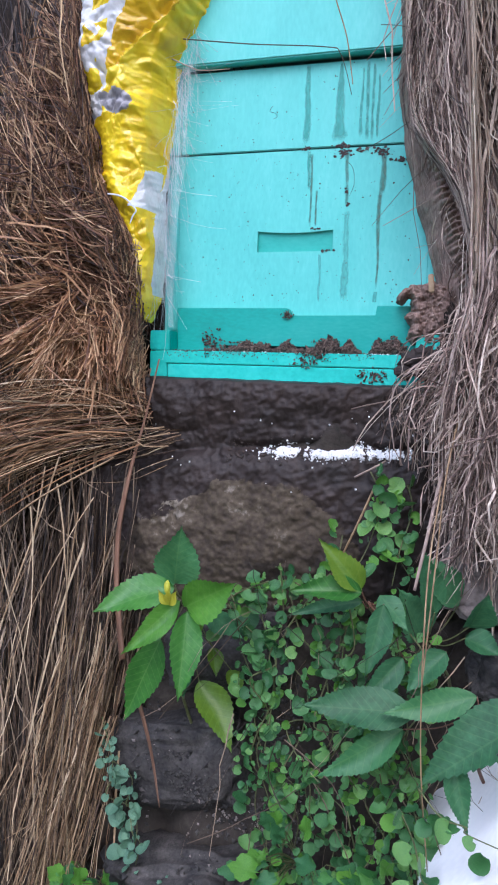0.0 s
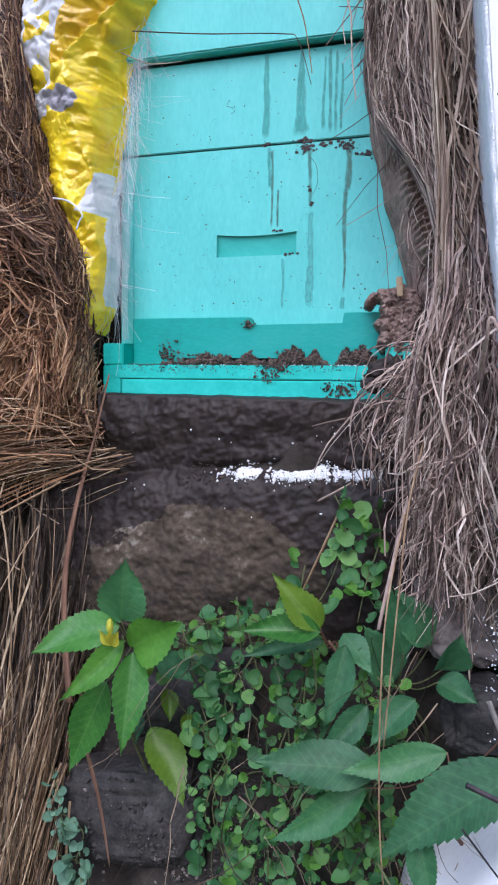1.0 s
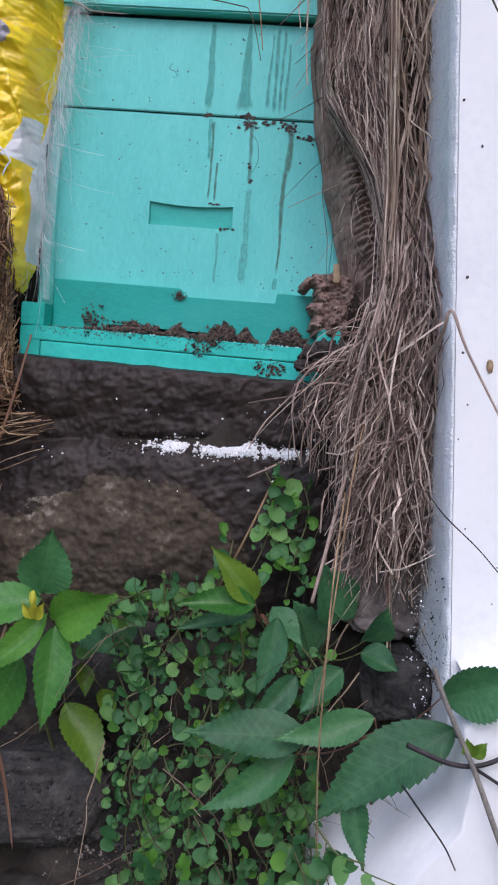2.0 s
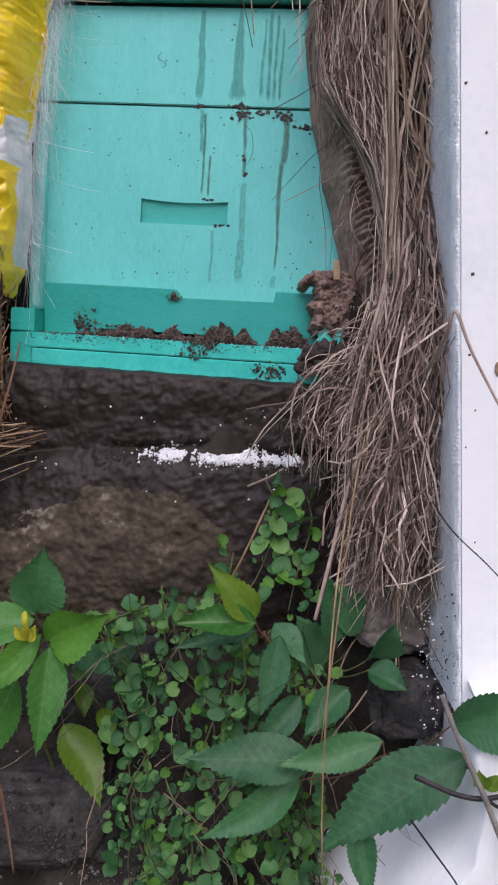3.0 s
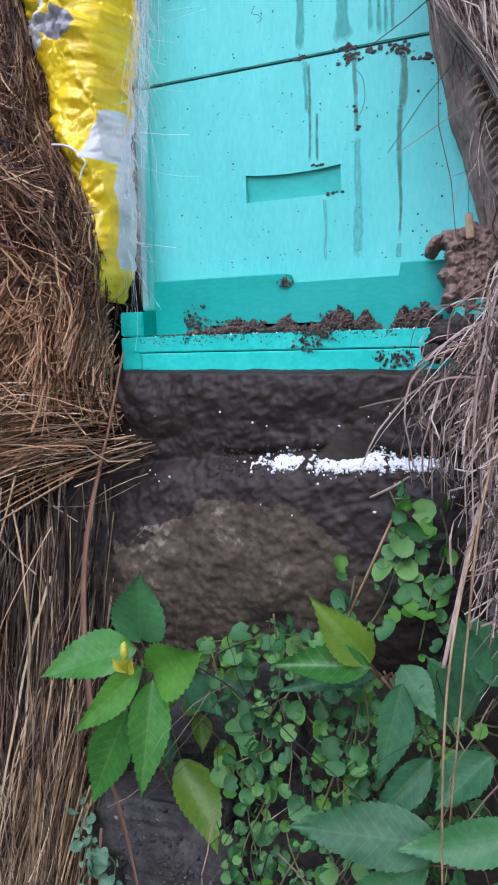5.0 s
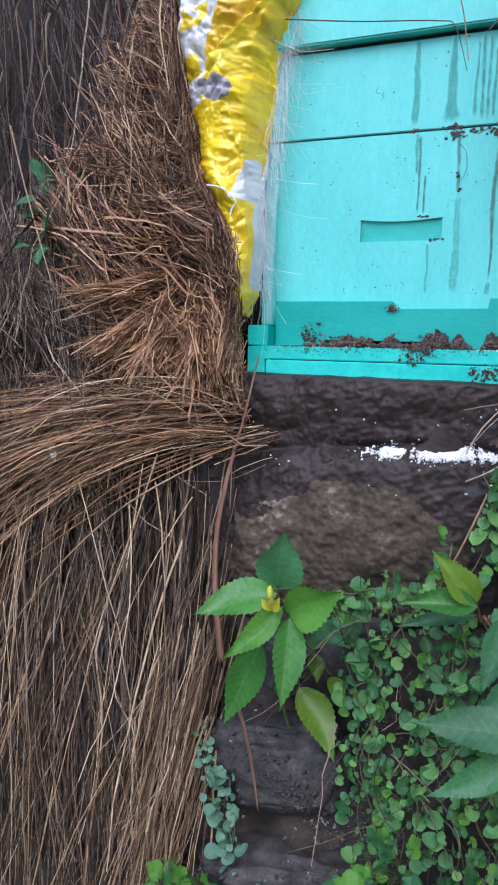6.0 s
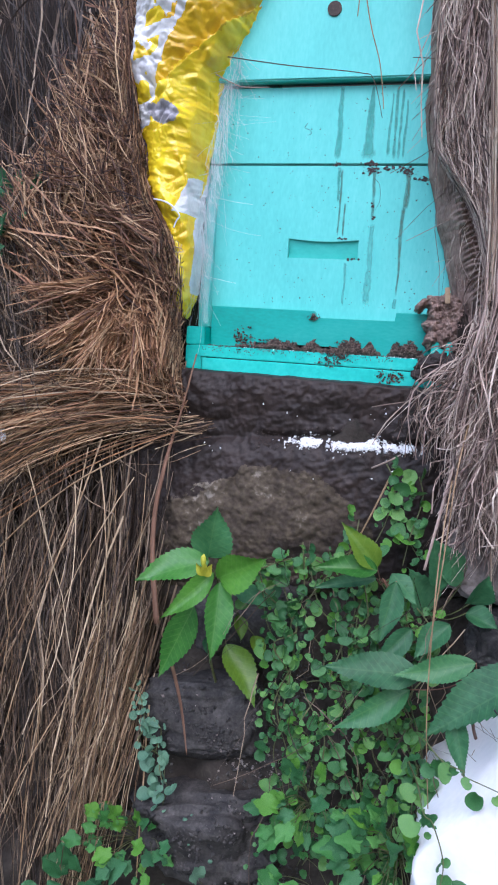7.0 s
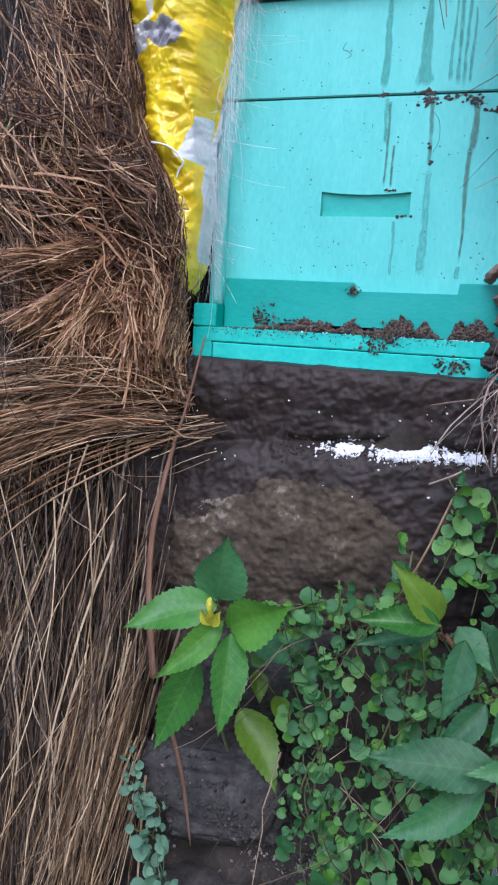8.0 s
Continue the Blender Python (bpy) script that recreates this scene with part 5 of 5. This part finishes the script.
main = broad_plant((-0.135, -0.07, 0.60), (-0.122, -0.185, 0.852),
                   [(-0.1294, 0.8645, -0.1096, 0.9326, 0.0448, -0.185),
                    (-0.1215, 0.8652, -0.2142, 0.8396, 0.0369, -0.205),
                    (-0.11, 0.8411, -0.0392, 0.8754, 0.04, -0.2),
                    (-0.1128, 0.8506, -0.1768, 0.7939, 0.0238, -0.21),
                    (-0.1062, 0.8369, -0.1093, 0.7447, 0.0295, -0.205),
                    (-0.1481, 0.798, -0.1947, 0.7013, 0.0332, -0.19),
                    (-0.0934, 0.8253, -0.0423, 0.8057, 0.0229, -0.165),
                    (-0.11, 0.7393, -0.0636, 0.6715, 0.0320, -0.165),
                    (-0.1005, 0.7725, -0.0903, 0.7444, 0.0161, -0.135),
                    (-0.0768, 0.7445, -0.0564, 0.7227, 0.0167, -0.135),
                    (-0.1132, 0.8109, -0.1165, 0.791, 0.0169, -0.15),
                    (-0.0609, 0.8218, -0.05, 0.7925, 0.0287, -0.13),
                    (-0.1411, 0.7392, -0.1361, 0.712, 0.0175, -0.13)],
                   [LEAF_G, LEAF_B, LEAF_Y2, LEAF_Y2, LEAF_B, LEAF_B, LEAF_D, LEAF_Y, LEAF_Y, LEAF_Y, LEAF_Y, LEAF_D, LEAF_D], "young plant with bright serrated leaves and yellow bud", 3, teeth=13, wide=1.30)
o = main.location
for tilt in (-0.012, 0.004, 0.016):
    lf = new("leaf", leaf_mesh("leaf", BUD, 0.024, 0.012, teeth=6, cup=0.35, curl=-0.1))
    lf.parent = main
    lf.matrix_basis = blade_pose(Vector((-0.1215, -0.210, 0.848)) - o, (tilt, -0.008, 0.024), (tilt * 20, -1, 0.3))
bm = bmesh.new()
lump(bm, (0, 0, 0), 0.0040, (0.95, 0.95, 2.2), 0.15, 2.0, 3)
bud = part("bud", bm, BUD, main, "pointed yellow-green bud", smooth=True)
bud.location = Vector((-0.1245, -0.208, 0.868)) - o

broad_plant((0.15, -0.06, 0.72), (0.107, -0.185, 0.852),
            [(0.1005, 0.8676, 0.0667, 0.923, 0.0268, -0.205),
                    (0.1016, 0.8654, 0.031, 0.8751, 0.0249, -0.21),
                    (0.0985, 0.8483, 0.0214, 0.8403, 0.0149, -0.18),
                    (0.1243, 0.8502, 0.1031, 0.7784, 0.0232, -0.2),
                    (0.1176, 0.8532, 0.1481, 0.8285, 0.0233, -0.17)],
            [LEAF_Y, LEAF_B, LEAF_D, LEAF_D, LEAF_D], "plant with pale and dull green pointed leaves", 5, STEM_R, teeth=13, wide=1.25)
broad_plant((0.19, -0.05, 0.70), (0.165, -0.15, 0.80),
            [(0.1779, 0.8363, 0.1688, 0.9059, 0.0289, -0.175),
                    (0.2037, 0.8398, 0.1776, 0.8993, 0.0359, -0.155),
                    (0.1628, 0.797, 0.1436, 0.857, 0.0441, -0.145),
                    (0.1436, 0.7932, 0.0965, 0.7517, 0.023, -0.205),
                    (0.1895, 0.8016, 0.1484, 0.7645, 0.0268, -0.205), (0.215, 0.82, 0.235, 0.86, 0.03, -0.17), (0.21, 0.81, 0.245, 0.80, 0.028, -0.18)],
            [LEAF_D], "plant with broad dull grey-green leaves", 6, STEM, teeth=13, wide=1.2)
broad_plant((0.235, -0.10, 0.60), (0.222, -0.262, 0.765),
            [(0.281, 0.786, 0.160, 0.712, 0.047, -0.300), (0.265, 0.819, 0.335, 0.850, 0.040, -0.318), (0.156, 0.749, 0.045, 0.758, 0.040, -0.245),
             (0.218, 0.770, 0.127, 0.755, 0.028, -0.245), (0.143, 0.729, 0.055, 0.685, 0.029, -0.240), (0.192, 0.727, 0.204, 0.669, 0.022, -0.292)],
            [LEAF_D, LEAF_D, LEAF_D, LEAF_G, LEAF_G, LEAF_D], "large plant with long dark serrated leaves", 8, STEM_R, teeth=18, wide=1.12)

sprout = new("leafy_plant")
sprout.location = (0.285, -0.33, 0.7823)
tagged(sprout, "pair of small yellow-green leaves on a dark twig", "plant")
for dx, dz, face in ((0.011, 0.012, (0.3, -1, 0.5)), (-0.004, 0.013, (-0.3, -1, 0.4))):
    lf = new("leaf", leaf_mesh("leaf", LEAF_Y, 0.017, 0.013, teeth=6, cup=0.2, curl=0.1))
    lf.parent = sprout
    lf.matrix_basis = blade_pose(Vector((0, 0, 0)), (dx, -0.004, dz), face)

ROUND = [round_mesh("leaf", LEAF_C, 1.0, s, 0.12, t) for s, t in ((0.3, 0), (2.1, 1), (4.4, 1), (5.2, 0), (1.2, 1))] + [round_mesh("leaf", LEAF_Y2, 0.8, 2.7, 0.1, 1)]
ROUND_P = [round_mesh("leaf", LEAF_P, 1.0, s, 0.1) for s in (0.9, 3.3)]


def creeper(label, trails, count, size, meshes, seed, spread=0.02):
    """Trailing stems along trails (lists of points), set with small round leaves."""
    rr = random.Random(seed)
    base = new("creeper")
    base.location = trails[0][0]
    o = Vector(trails[0][0])
    tagged(base, label, "creeper", group="creepers on the wall")
    total = sum((Vector(a) - Vector(b)).length for tr in trails for a, b in zip(tr, tr[1:]))
    for tr in trails:
        line_part("stem", [Vector(p) - o for p in tr], 0.0011, 0.0006, STEM, base, sides=4)
        for a, b in zip(tr, tr[1:]):
            a, b = Vector(a), Vector(b)
            for _ in range(max(1, round(count * (b - a).length / total))):
                p = a.lerp(b, rr.random())
                d = Vector((rr.gauss(0, 1), rr.gauss(-0.35, 0.35), rr.gauss(0.1, 0.9))).normalized()
                q = p + d * rr.uniform(0.3, 1.0) * spread
                lf = new("leaf", rr.choice(meshes))
                lf.parent = base
                k = size * (0.42 + 1.15 * rr.random() ** 1.6)
                lf.matrix_basis = blade_pose(q - o, d + Vector((0, -0.3, -0.2)), (rr.gauss(0, 0.4), -1.0 + rr.gauss(0, 0.2), rr.uniform(0.1, 1.3))) @ Matrix.Diagonal((k, k, k, 1))
    return base


def trail(p, q, n, jit, seed):
    rr = random.Random(seed)
    p, q = Vector(p), Vector(q)
    return [p.lerp(q, i / (n - 1)) + Vector((rr.gauss(0, jit), rr.gauss(-0.004, 0.008), rr.gauss(0, jit * 0.6))) for i in range(n)]


creeper("thin creeper with bright round leaves climbing the mud", [[(0.106, -0.10, 0.992), (0.118, -0.115, 0.965), (0.112, -0.12, 0.93), (0.095, -0.13, 0.89), (0.07, -0.14, 0.86)],
        [(0.150, -0.10, 0.975), (0.155, -0.11, 0.945), (0.14, -0.13, 0.90), (0.13, -0.14, 0.86)], [(0.118, -0.11, 0.955), (0.128, -0.12, 0.91), (0.15, -0.13, 0.87)], [(0.07, -0.11, 0.915), (0.06, -0.13, 0.875), (0.03, -0.14, 0.86)]], 84, 0.0150, ROUND, 2, 0.014)
GREENS = (("dense creeper with small round green leaves", -0.04, -0.125), ("thick creeper with fresh round leaves", 0.005, -0.13), ("matted creeper with round shaded leaves", 0.05, -0.14), ("creeper hanging in a mat of round leaves", 0.095, -0.145), ("creeper with round leaves beside broad ones", 0.135, -0.15))
for i, (text, x, y) in enumerate(GREENS):
    creeper(text, [trail((x + 0.018 * k, y, 0.86 - 0.01 * i), (x + 0.018 * k + 0.02, y - 0.075, 0.49), 10, 0.016, 20 + 3 * i + k) for k in (-1, 0, 1)], 215, 0.0130, ROUND, 40 + i, 0.024)
creeper("low creeper with small pale leaves over stones", [trail((-0.265, -0.14, 0.665), (-0.20, -0.15, 0.50), 7, 0.01, 8), trail((-0.24, -0.14, 0.62), (-0.185, -0.15, 0.50), 7, 0.01, 9)], 70, 0.0135, ROUND_P, 8, 0.012)
creeper("creeper trailing over the white plinth", [trail((0.15, -0.28, 0.68), (0.185, -0.345, 0.56), 6, 0.01, 10), trail((0.17, -0.30, 0.70), (0.24, -0.34, 0.66), 6, 0.008, 11)], 20, 0.0165, ROUND, 10, 0.014)
creeper("small creeper leaves under the mud edge", [trail((-0.085, -0.115, 0.845), (0.0, -0.115, 0.85), 6, 0.006, 12), trail((0.0, -0.12, 0.855), (0.06, -0.13, 0.865), 5, 0.008, 13)], 60, 0.0115, ROUND, 12, 0.012)


def leafy_clump(root, n, spread, size, mats, label, seed, lobes=0.0, teeth=7, lift=0.25):
    """A rosette of upright lobed leaves springing from one root."""
    rr = random.Random(seed)
    base = new("leafy_plant")
    base.location = root
    tagged(base, label, "plant")
    if lobes:
        shapes = [lobed_mesh("leaf", m, rr.uniform(0, 6)) for m in mats for _ in range(2)]
    else:
        shapes = [leaf_mesh("leaf", m, 1.0, rr.uniform(0.45, 0.7), teeth=9, cup=0.25, curl=rr.uniform(0.0, 0.3), belly=rr.uniform(0.42, 0.58), seed=rr.uniform(0, 6)) for m in mats for _ in range(2)]
    for i in range(n):
        a = rr.uniform(0, 2 * math.pi)
        rad = spread * math.sqrt(rr.random())
        b = Vector((rad * math.cos(a), rr.uniform(-0.03, 0.02), rad * math.sin(a) * 0.8))
        d = Vector((math.cos(a), -0.5, math.sin(a) * 0.7 + lift)).normalized()
        lf = new("leaf", rr.choice(shapes))
        lf.parent = base
        k = size * rr.uniform(0.45, 1.15)
        lf.matrix_basis = blade_pose(b, d, (rr.gauss(0, 0.3), -1, rr.uniform(0.4, 1.4))) @ Matrix.Diagonal((k, k, k, 1))
        line_part("stalk", [Vector((0, 0.05, -0.03)), b * 0.6 + Vector((0, 0.03, -0.01)), b], 0.0007, 0.0005, STEM, base, sides=4)
    return base


CL = [LEAF_B2, LEAF_G, LEAF_Y2]
leafy_clump((0.015, -0.235, 0.575), 26, 0.045, 0.036, CL, "bright green rosette with toothed leaves", 1, 0.14)
leafy_clump((0.13, -0.275, 0.55), 38, 0.06, 0.036, CL, "toothed green leaves over the plinth corner", 2, 0.16)
leafy_clump((0.05, -0.255, 0.46), 46, 0.075, 0.038, CL, "low leafy weeds at the wall foot", 3, 0.14)
leafy_clump((0.155, -0.29, 0.46), 34, 0.06, 0.038, CL, "fresh weeds crowding the foot of the plinth", 10, 0.16)
leafy_clump((-0.25, -0.175, 0.45), 34, 0.06, 0.032, CL, "low green weeds beside the hanging straw", 4, 0.1)
leafy_clump((-0.32, -0.19, 0.36), 30, 0.07, 0.045, [LEAF_D, LEAF_G], "weeds with broad leaves at the wall foot", 5, 0.0)
leafy_clump((-0.14, -0.20, 0.38), 22, 0.06, 0.034, [LEAF_G, LEAF_P], "grey-green weeds low on the wall", 6, 0.08)
leafy_clump((0.205, -0.33, 0.44), 10, 0.04, 0.036, CL, "toothed leaves against the white plinth", 7, 0.16)
leafy_clump((-0.475, -0.085, 1.40), 12, 0.035, 0.05, [LEAF_D], "dark green leaves among the straw", 8, 0.0)
leafy_clump((-0.478, -0.10, 1.33), 8, 0.03, 0.04, [LEAF_D], "dark leaves in the straw stack", 9, 0.0)

# ---- single stalks, twigs and scraps ----


def rod(name, pts, r0, r1, material, label, category, flat=1.0, sides=5):
    return tagged(line_part(name, pts, r0, r1, material, None, "", flat, sides), label, category)


rod("straw_stalk", [(0.225, -0.13, 1.10), (0.197, -0.21, 1.00), (0.183, -0.235, 0.91), (0.163, -0.245, 0.774)], 0.0012, 0.0007, STRAW_G, "long thin golden grass stalk hanging before leaves", "grass stalk")
rod("straw_stalk", [(0.235, -0.13, 1.09), (0.194, -0.17, 0.998), (0.172, -0.19, 0.92), (0.158, -0.195, 0.868)], 0.0026, 0.0018, STRAW_R, "thick pale straw stalk hanging from the bundle", "straw stalk", 0.5)
rod("straw_stalk", [(0.110, -0.105, 0.972), (0.085, -0.125, 0.92), (0.055, -0.125, 0.864)], 0.0016, 0.0011, STRAW_G, "pale dry stalk leaning on the mud", "straw stalk")
rod("straw_stalk", [(0.19, -0.20, 0.98), (0.174, -0.28, 0.892), (0.163, -0.295, 0.74), (0.165, -0.29, 0.62)], 0.0010, 0.0006, STRAW_G, "thin yellow grass stem before the leaves", "grass stalk")
rod("straw_stalk", [(0.085, -0.09, 0.985), (0.11, -0.11, 0.997), (0.125, -0.10, 1.005)], 0.0014, 0.0010, STRAW_R, "short broken straw sticking out of mud", "straw stalk")
rod("twig", [(0.2344, -0.327, 0.7882), (0.2478, -0.327, 0.7822), (0.2656, -0.327, 0.7751), (0.2853, -0.327, 0.7727), (0.3049, -0.327, 0.7784), (0.322, -0.327, 0.7902), (0.3516, -0.327, 0.8106)], 0.0024, 0.0018, BLACK, "dark curved twig in front of the plinth", "twig")
rod("twig", [(0.286, -0.326, 0.7723), (0.3032, -0.326, 0.7616), (0.323, -0.326, 0.7485), (0.3535, -0.326, 0.73)], 0.0016, 0.001, BLACK, "thin dark twig forking off", "twig")
rod("twig", [(0.2856, -0.328, 0.7732), (0.2827, -0.328, 0.787), (0.2773, -0.328, 0.7943), (0.2716, -0.328, 0.7976)], 0.0016, 0.001, BLACK, "short dark twig rising from the fork", "twig")
rod("dry_stalk", [(0.2296, -0.335, 0.7589), (0.2453, -0.335, 0.7367), (0.2632, -0.335, 0.7111), (0.2723, -0.335, 0.6917)], 0.0009, 0.0006, BLACK, "thin dark stalk before the white plinth", "dry stalk")
rod("dry_stalk", [(0.2538, -0.332, 0.8543), (0.2602, -0.332, 0.8345), (0.2707, -0.332, 0.8083), (0.2857, -0.332, 0.7735), (0.2993, -0.332, 0.7364), (0.3139, -0.332, 0.6951), (0.323, -0.332, 0.6646)], 0.0022, 0.0026, GREY, "grey dry grass blade before the white plinth", "dry stalk", 0.4)
rod("dry_stalk", [(0.262, -0.20, 1.10), (0.268, -0.27, 1.125), (0.273, -0.285, 1.145), (0.286, -0.287, 1.111), (0.315, -0.29, 1.051)], 0.0022, 0.0010, STRAW_R, "bent straw blade reaching over the white wall", "straw stalk", 0.4)
rod("dry_stalk", [(0.265, -0.22, 0.985), (0.272, -0.277, 0.968), (0.30, -0.283, 0.94), (0.323, -0.285, 0.912)], 0.0007, 0.0005, BLACK, "thin dark stalk against the white wall", "straw stalk")
rod("dry_stalk", [(0.275, -0.20, 1.60), (0.29, -0.28, 1.44), (0.32, -0.285, 1.37)], 0.0012, 0.0007, STRAW_H, "thin straw blade before the white wall", "straw stalk", 0.5)
rod("reed_leaf", [(-0.174, -0.085, 1.151), (-0.192, -0.10, 1.07), (-0.206, -0.105, 1.026)], 0.0012, 0.0022, REED, "thin brown reed stem beside the mud", "reed", 0.5)
rod("reed_leaf", [(-0.206, -0.105, 1.026), (-0.216, -0.115, 0.98), (-0.228, -0.12, 0.92), (-0.229, -0.13, 0.85), (-0.215, -0.15, 0.76)], 0.0028, 0.0052, REED, "long flat brown reed leaf hanging", "reed", 0.25)
rod("reed_leaf", [(-0.20, -0.16, 0.75), (-0.175, -0.165, 0.66), (-0.165, -0.165, 0.58)], 0.0045, 0.0008, REED, "dry tapering reed leaf tip over dark stone", "reed", 0.25)
rod("straw_stalk", [(-0.160, -0.03, 1.582), (-0.130, -0.035, 1.562), (-0.114, -0.03, 1.557), (-0.074, -0.03, 1.552)], 0.0010, 0.0006, STRAW_R, "thin straw caught under the hive lid", "straw stalk")
rod("straw_stalk", [(-0.137, -0.04, 1.60), (-0.04, -0.04, 1.575), (0.06, -0.04, 1.553), (0.081, -0.04, 1.54), (0.093, -0.035, 1.487)], 0.0009, 0.0005, STRAW_H, "thin curved straw across the hive lid", "straw stalk")
rod("straw_stalk", [(0.06, -0.05, 1.74), (0.07, -0.045, 1.659), (0.078, -0.045, 1.61), (0.09, -0.04, 1.56), (0.095, -0.035, 1.50)], 0.0012, 0.0007, STRAW_G, "pale straw hanging over the hive lid", "straw stalk")
rod("straw_stalk", [(0.055, -0.05, 1.74), (0.062, -0.045, 1.68), (0.058, -0.045, 1.63)], 0.0012, 0.0007, STRAW_G, "short pale straw hanging over the hive lid", "straw stalk")
rod("straw_stalk", [(-0.53, -0.12, 1.50), (-0.50, -0.13, 1.40), (-0.455, -0.14, 1.26)], 0.0016, 0.0010, STRAW_G, "pale stiff straw stalk leaning on the stack", "straw stalk")
rod("straw_stalk", [(-0.23, -0.12, 1.02), (-0.34, -0.16, 0.96), (-0.45, -0.17, 0.87), (-0.55, -0.17, 0.76)], 0.0015, 0.0009, STRAW_G, "long golden stalk arching over the straw", "straw stalk")
bm = bmesh.new()
lump(bm, (-0.478, -0.125, 1.03), 0.008, (0.7, 0.4, 1.5), 0.5, 3.0, 2)
tagged(part("paper_scrap", bm, CRUMB), "small white scrap caught in straw", "scrap")
bm = bmesh.new()
rr = random.Random(3)
for _ in range(34):
    lump(bm, (-0.152 + rr.gauss(0, 0.012), -0.165 + rr.gauss(0, 0.006), 0.475 + rr.gauss(0, 0.010)), rr.uniform(0.003, 0.005), (1, 0.8, 0.8), 0.3, rr.uniform(0, 50), 1)
tagged(part("moss_cushion", bm, LEAF_P, smooth=True), "pale green knobbly cushion plant on stone", "moss", kind="stuff")

line_part("drawstring", [(-0.2414, -0.083, 1.384), (-0.2265, -0.083, 1.3801), (-0.2136, -0.083, 1.3729), (-0.2055, -0.083, 1.3641), (-0.2002, -0.083, 1.3559), (-0.2052, -0.083, 1.3494), (-0.2098, -0.083, 1.3391)], 0.0013, 0.0010, SACKW, the_sack, "pale pinkish drawstring")

# dry stems and litter tangled among the leaves
r = np.random.default_rng(61)
n = 110
a = np.stack([r.uniform(-0.06, 0.24, n), r.uniform(-0.22, -0.12, n), r.uniform(0.50, 0.90, n)], 1)
ang = r.uniform(-2.6, -0.5, n)
ln = r.uniform(0.04, 0.16, n)
b = a + np.stack([np.cos(ang) * ln, r.normal(-0.02, 0.02, n), np.sin(ang) * ln], 1)
L, R = stalks(a, b, r.normal(0, 0.01, (n, 3)), k=7, wobble=0.003, r=(0.0004, 0.0011))
straw_object("dry_stems", L, R, STRAW_B, "thin dry stems tangled among the leaves")

# fine dark fibres stuck to the hive front
for pts in ([(-0.043, -0.0004, 0.318), (-0.047, -0.0006, 0.311), (-0.040, -0.0006, 0.308), (-0.036, -0.0006, 0.303), (-0.042, -0.0006, 0.300)], [(0.066, -0.0008, 0.236), (0.074, -0.0012, 0.226), (0.076, -0.0012, 0.205), (0.070, -0.0008, 0.19)]):
    line_part("fibre", pts, 0.0003, 0.0002, BLACK, upper if pts[0][2] > 0.26 else brood, sides=4)

bm = bmesh.new()
lump(bm, (0, 0, 0), 0.0030, (1.0, 0.9, 2.1), 0.12, 4.0, 3)
cocoon = part("cocoon", bm, STRAW_G, smooth=True)
cocoon.location = (0.317, -0.2415, 1.1013)
tagged(cocoon, "small tan cocoon stuck to the white wall", "cocoon")
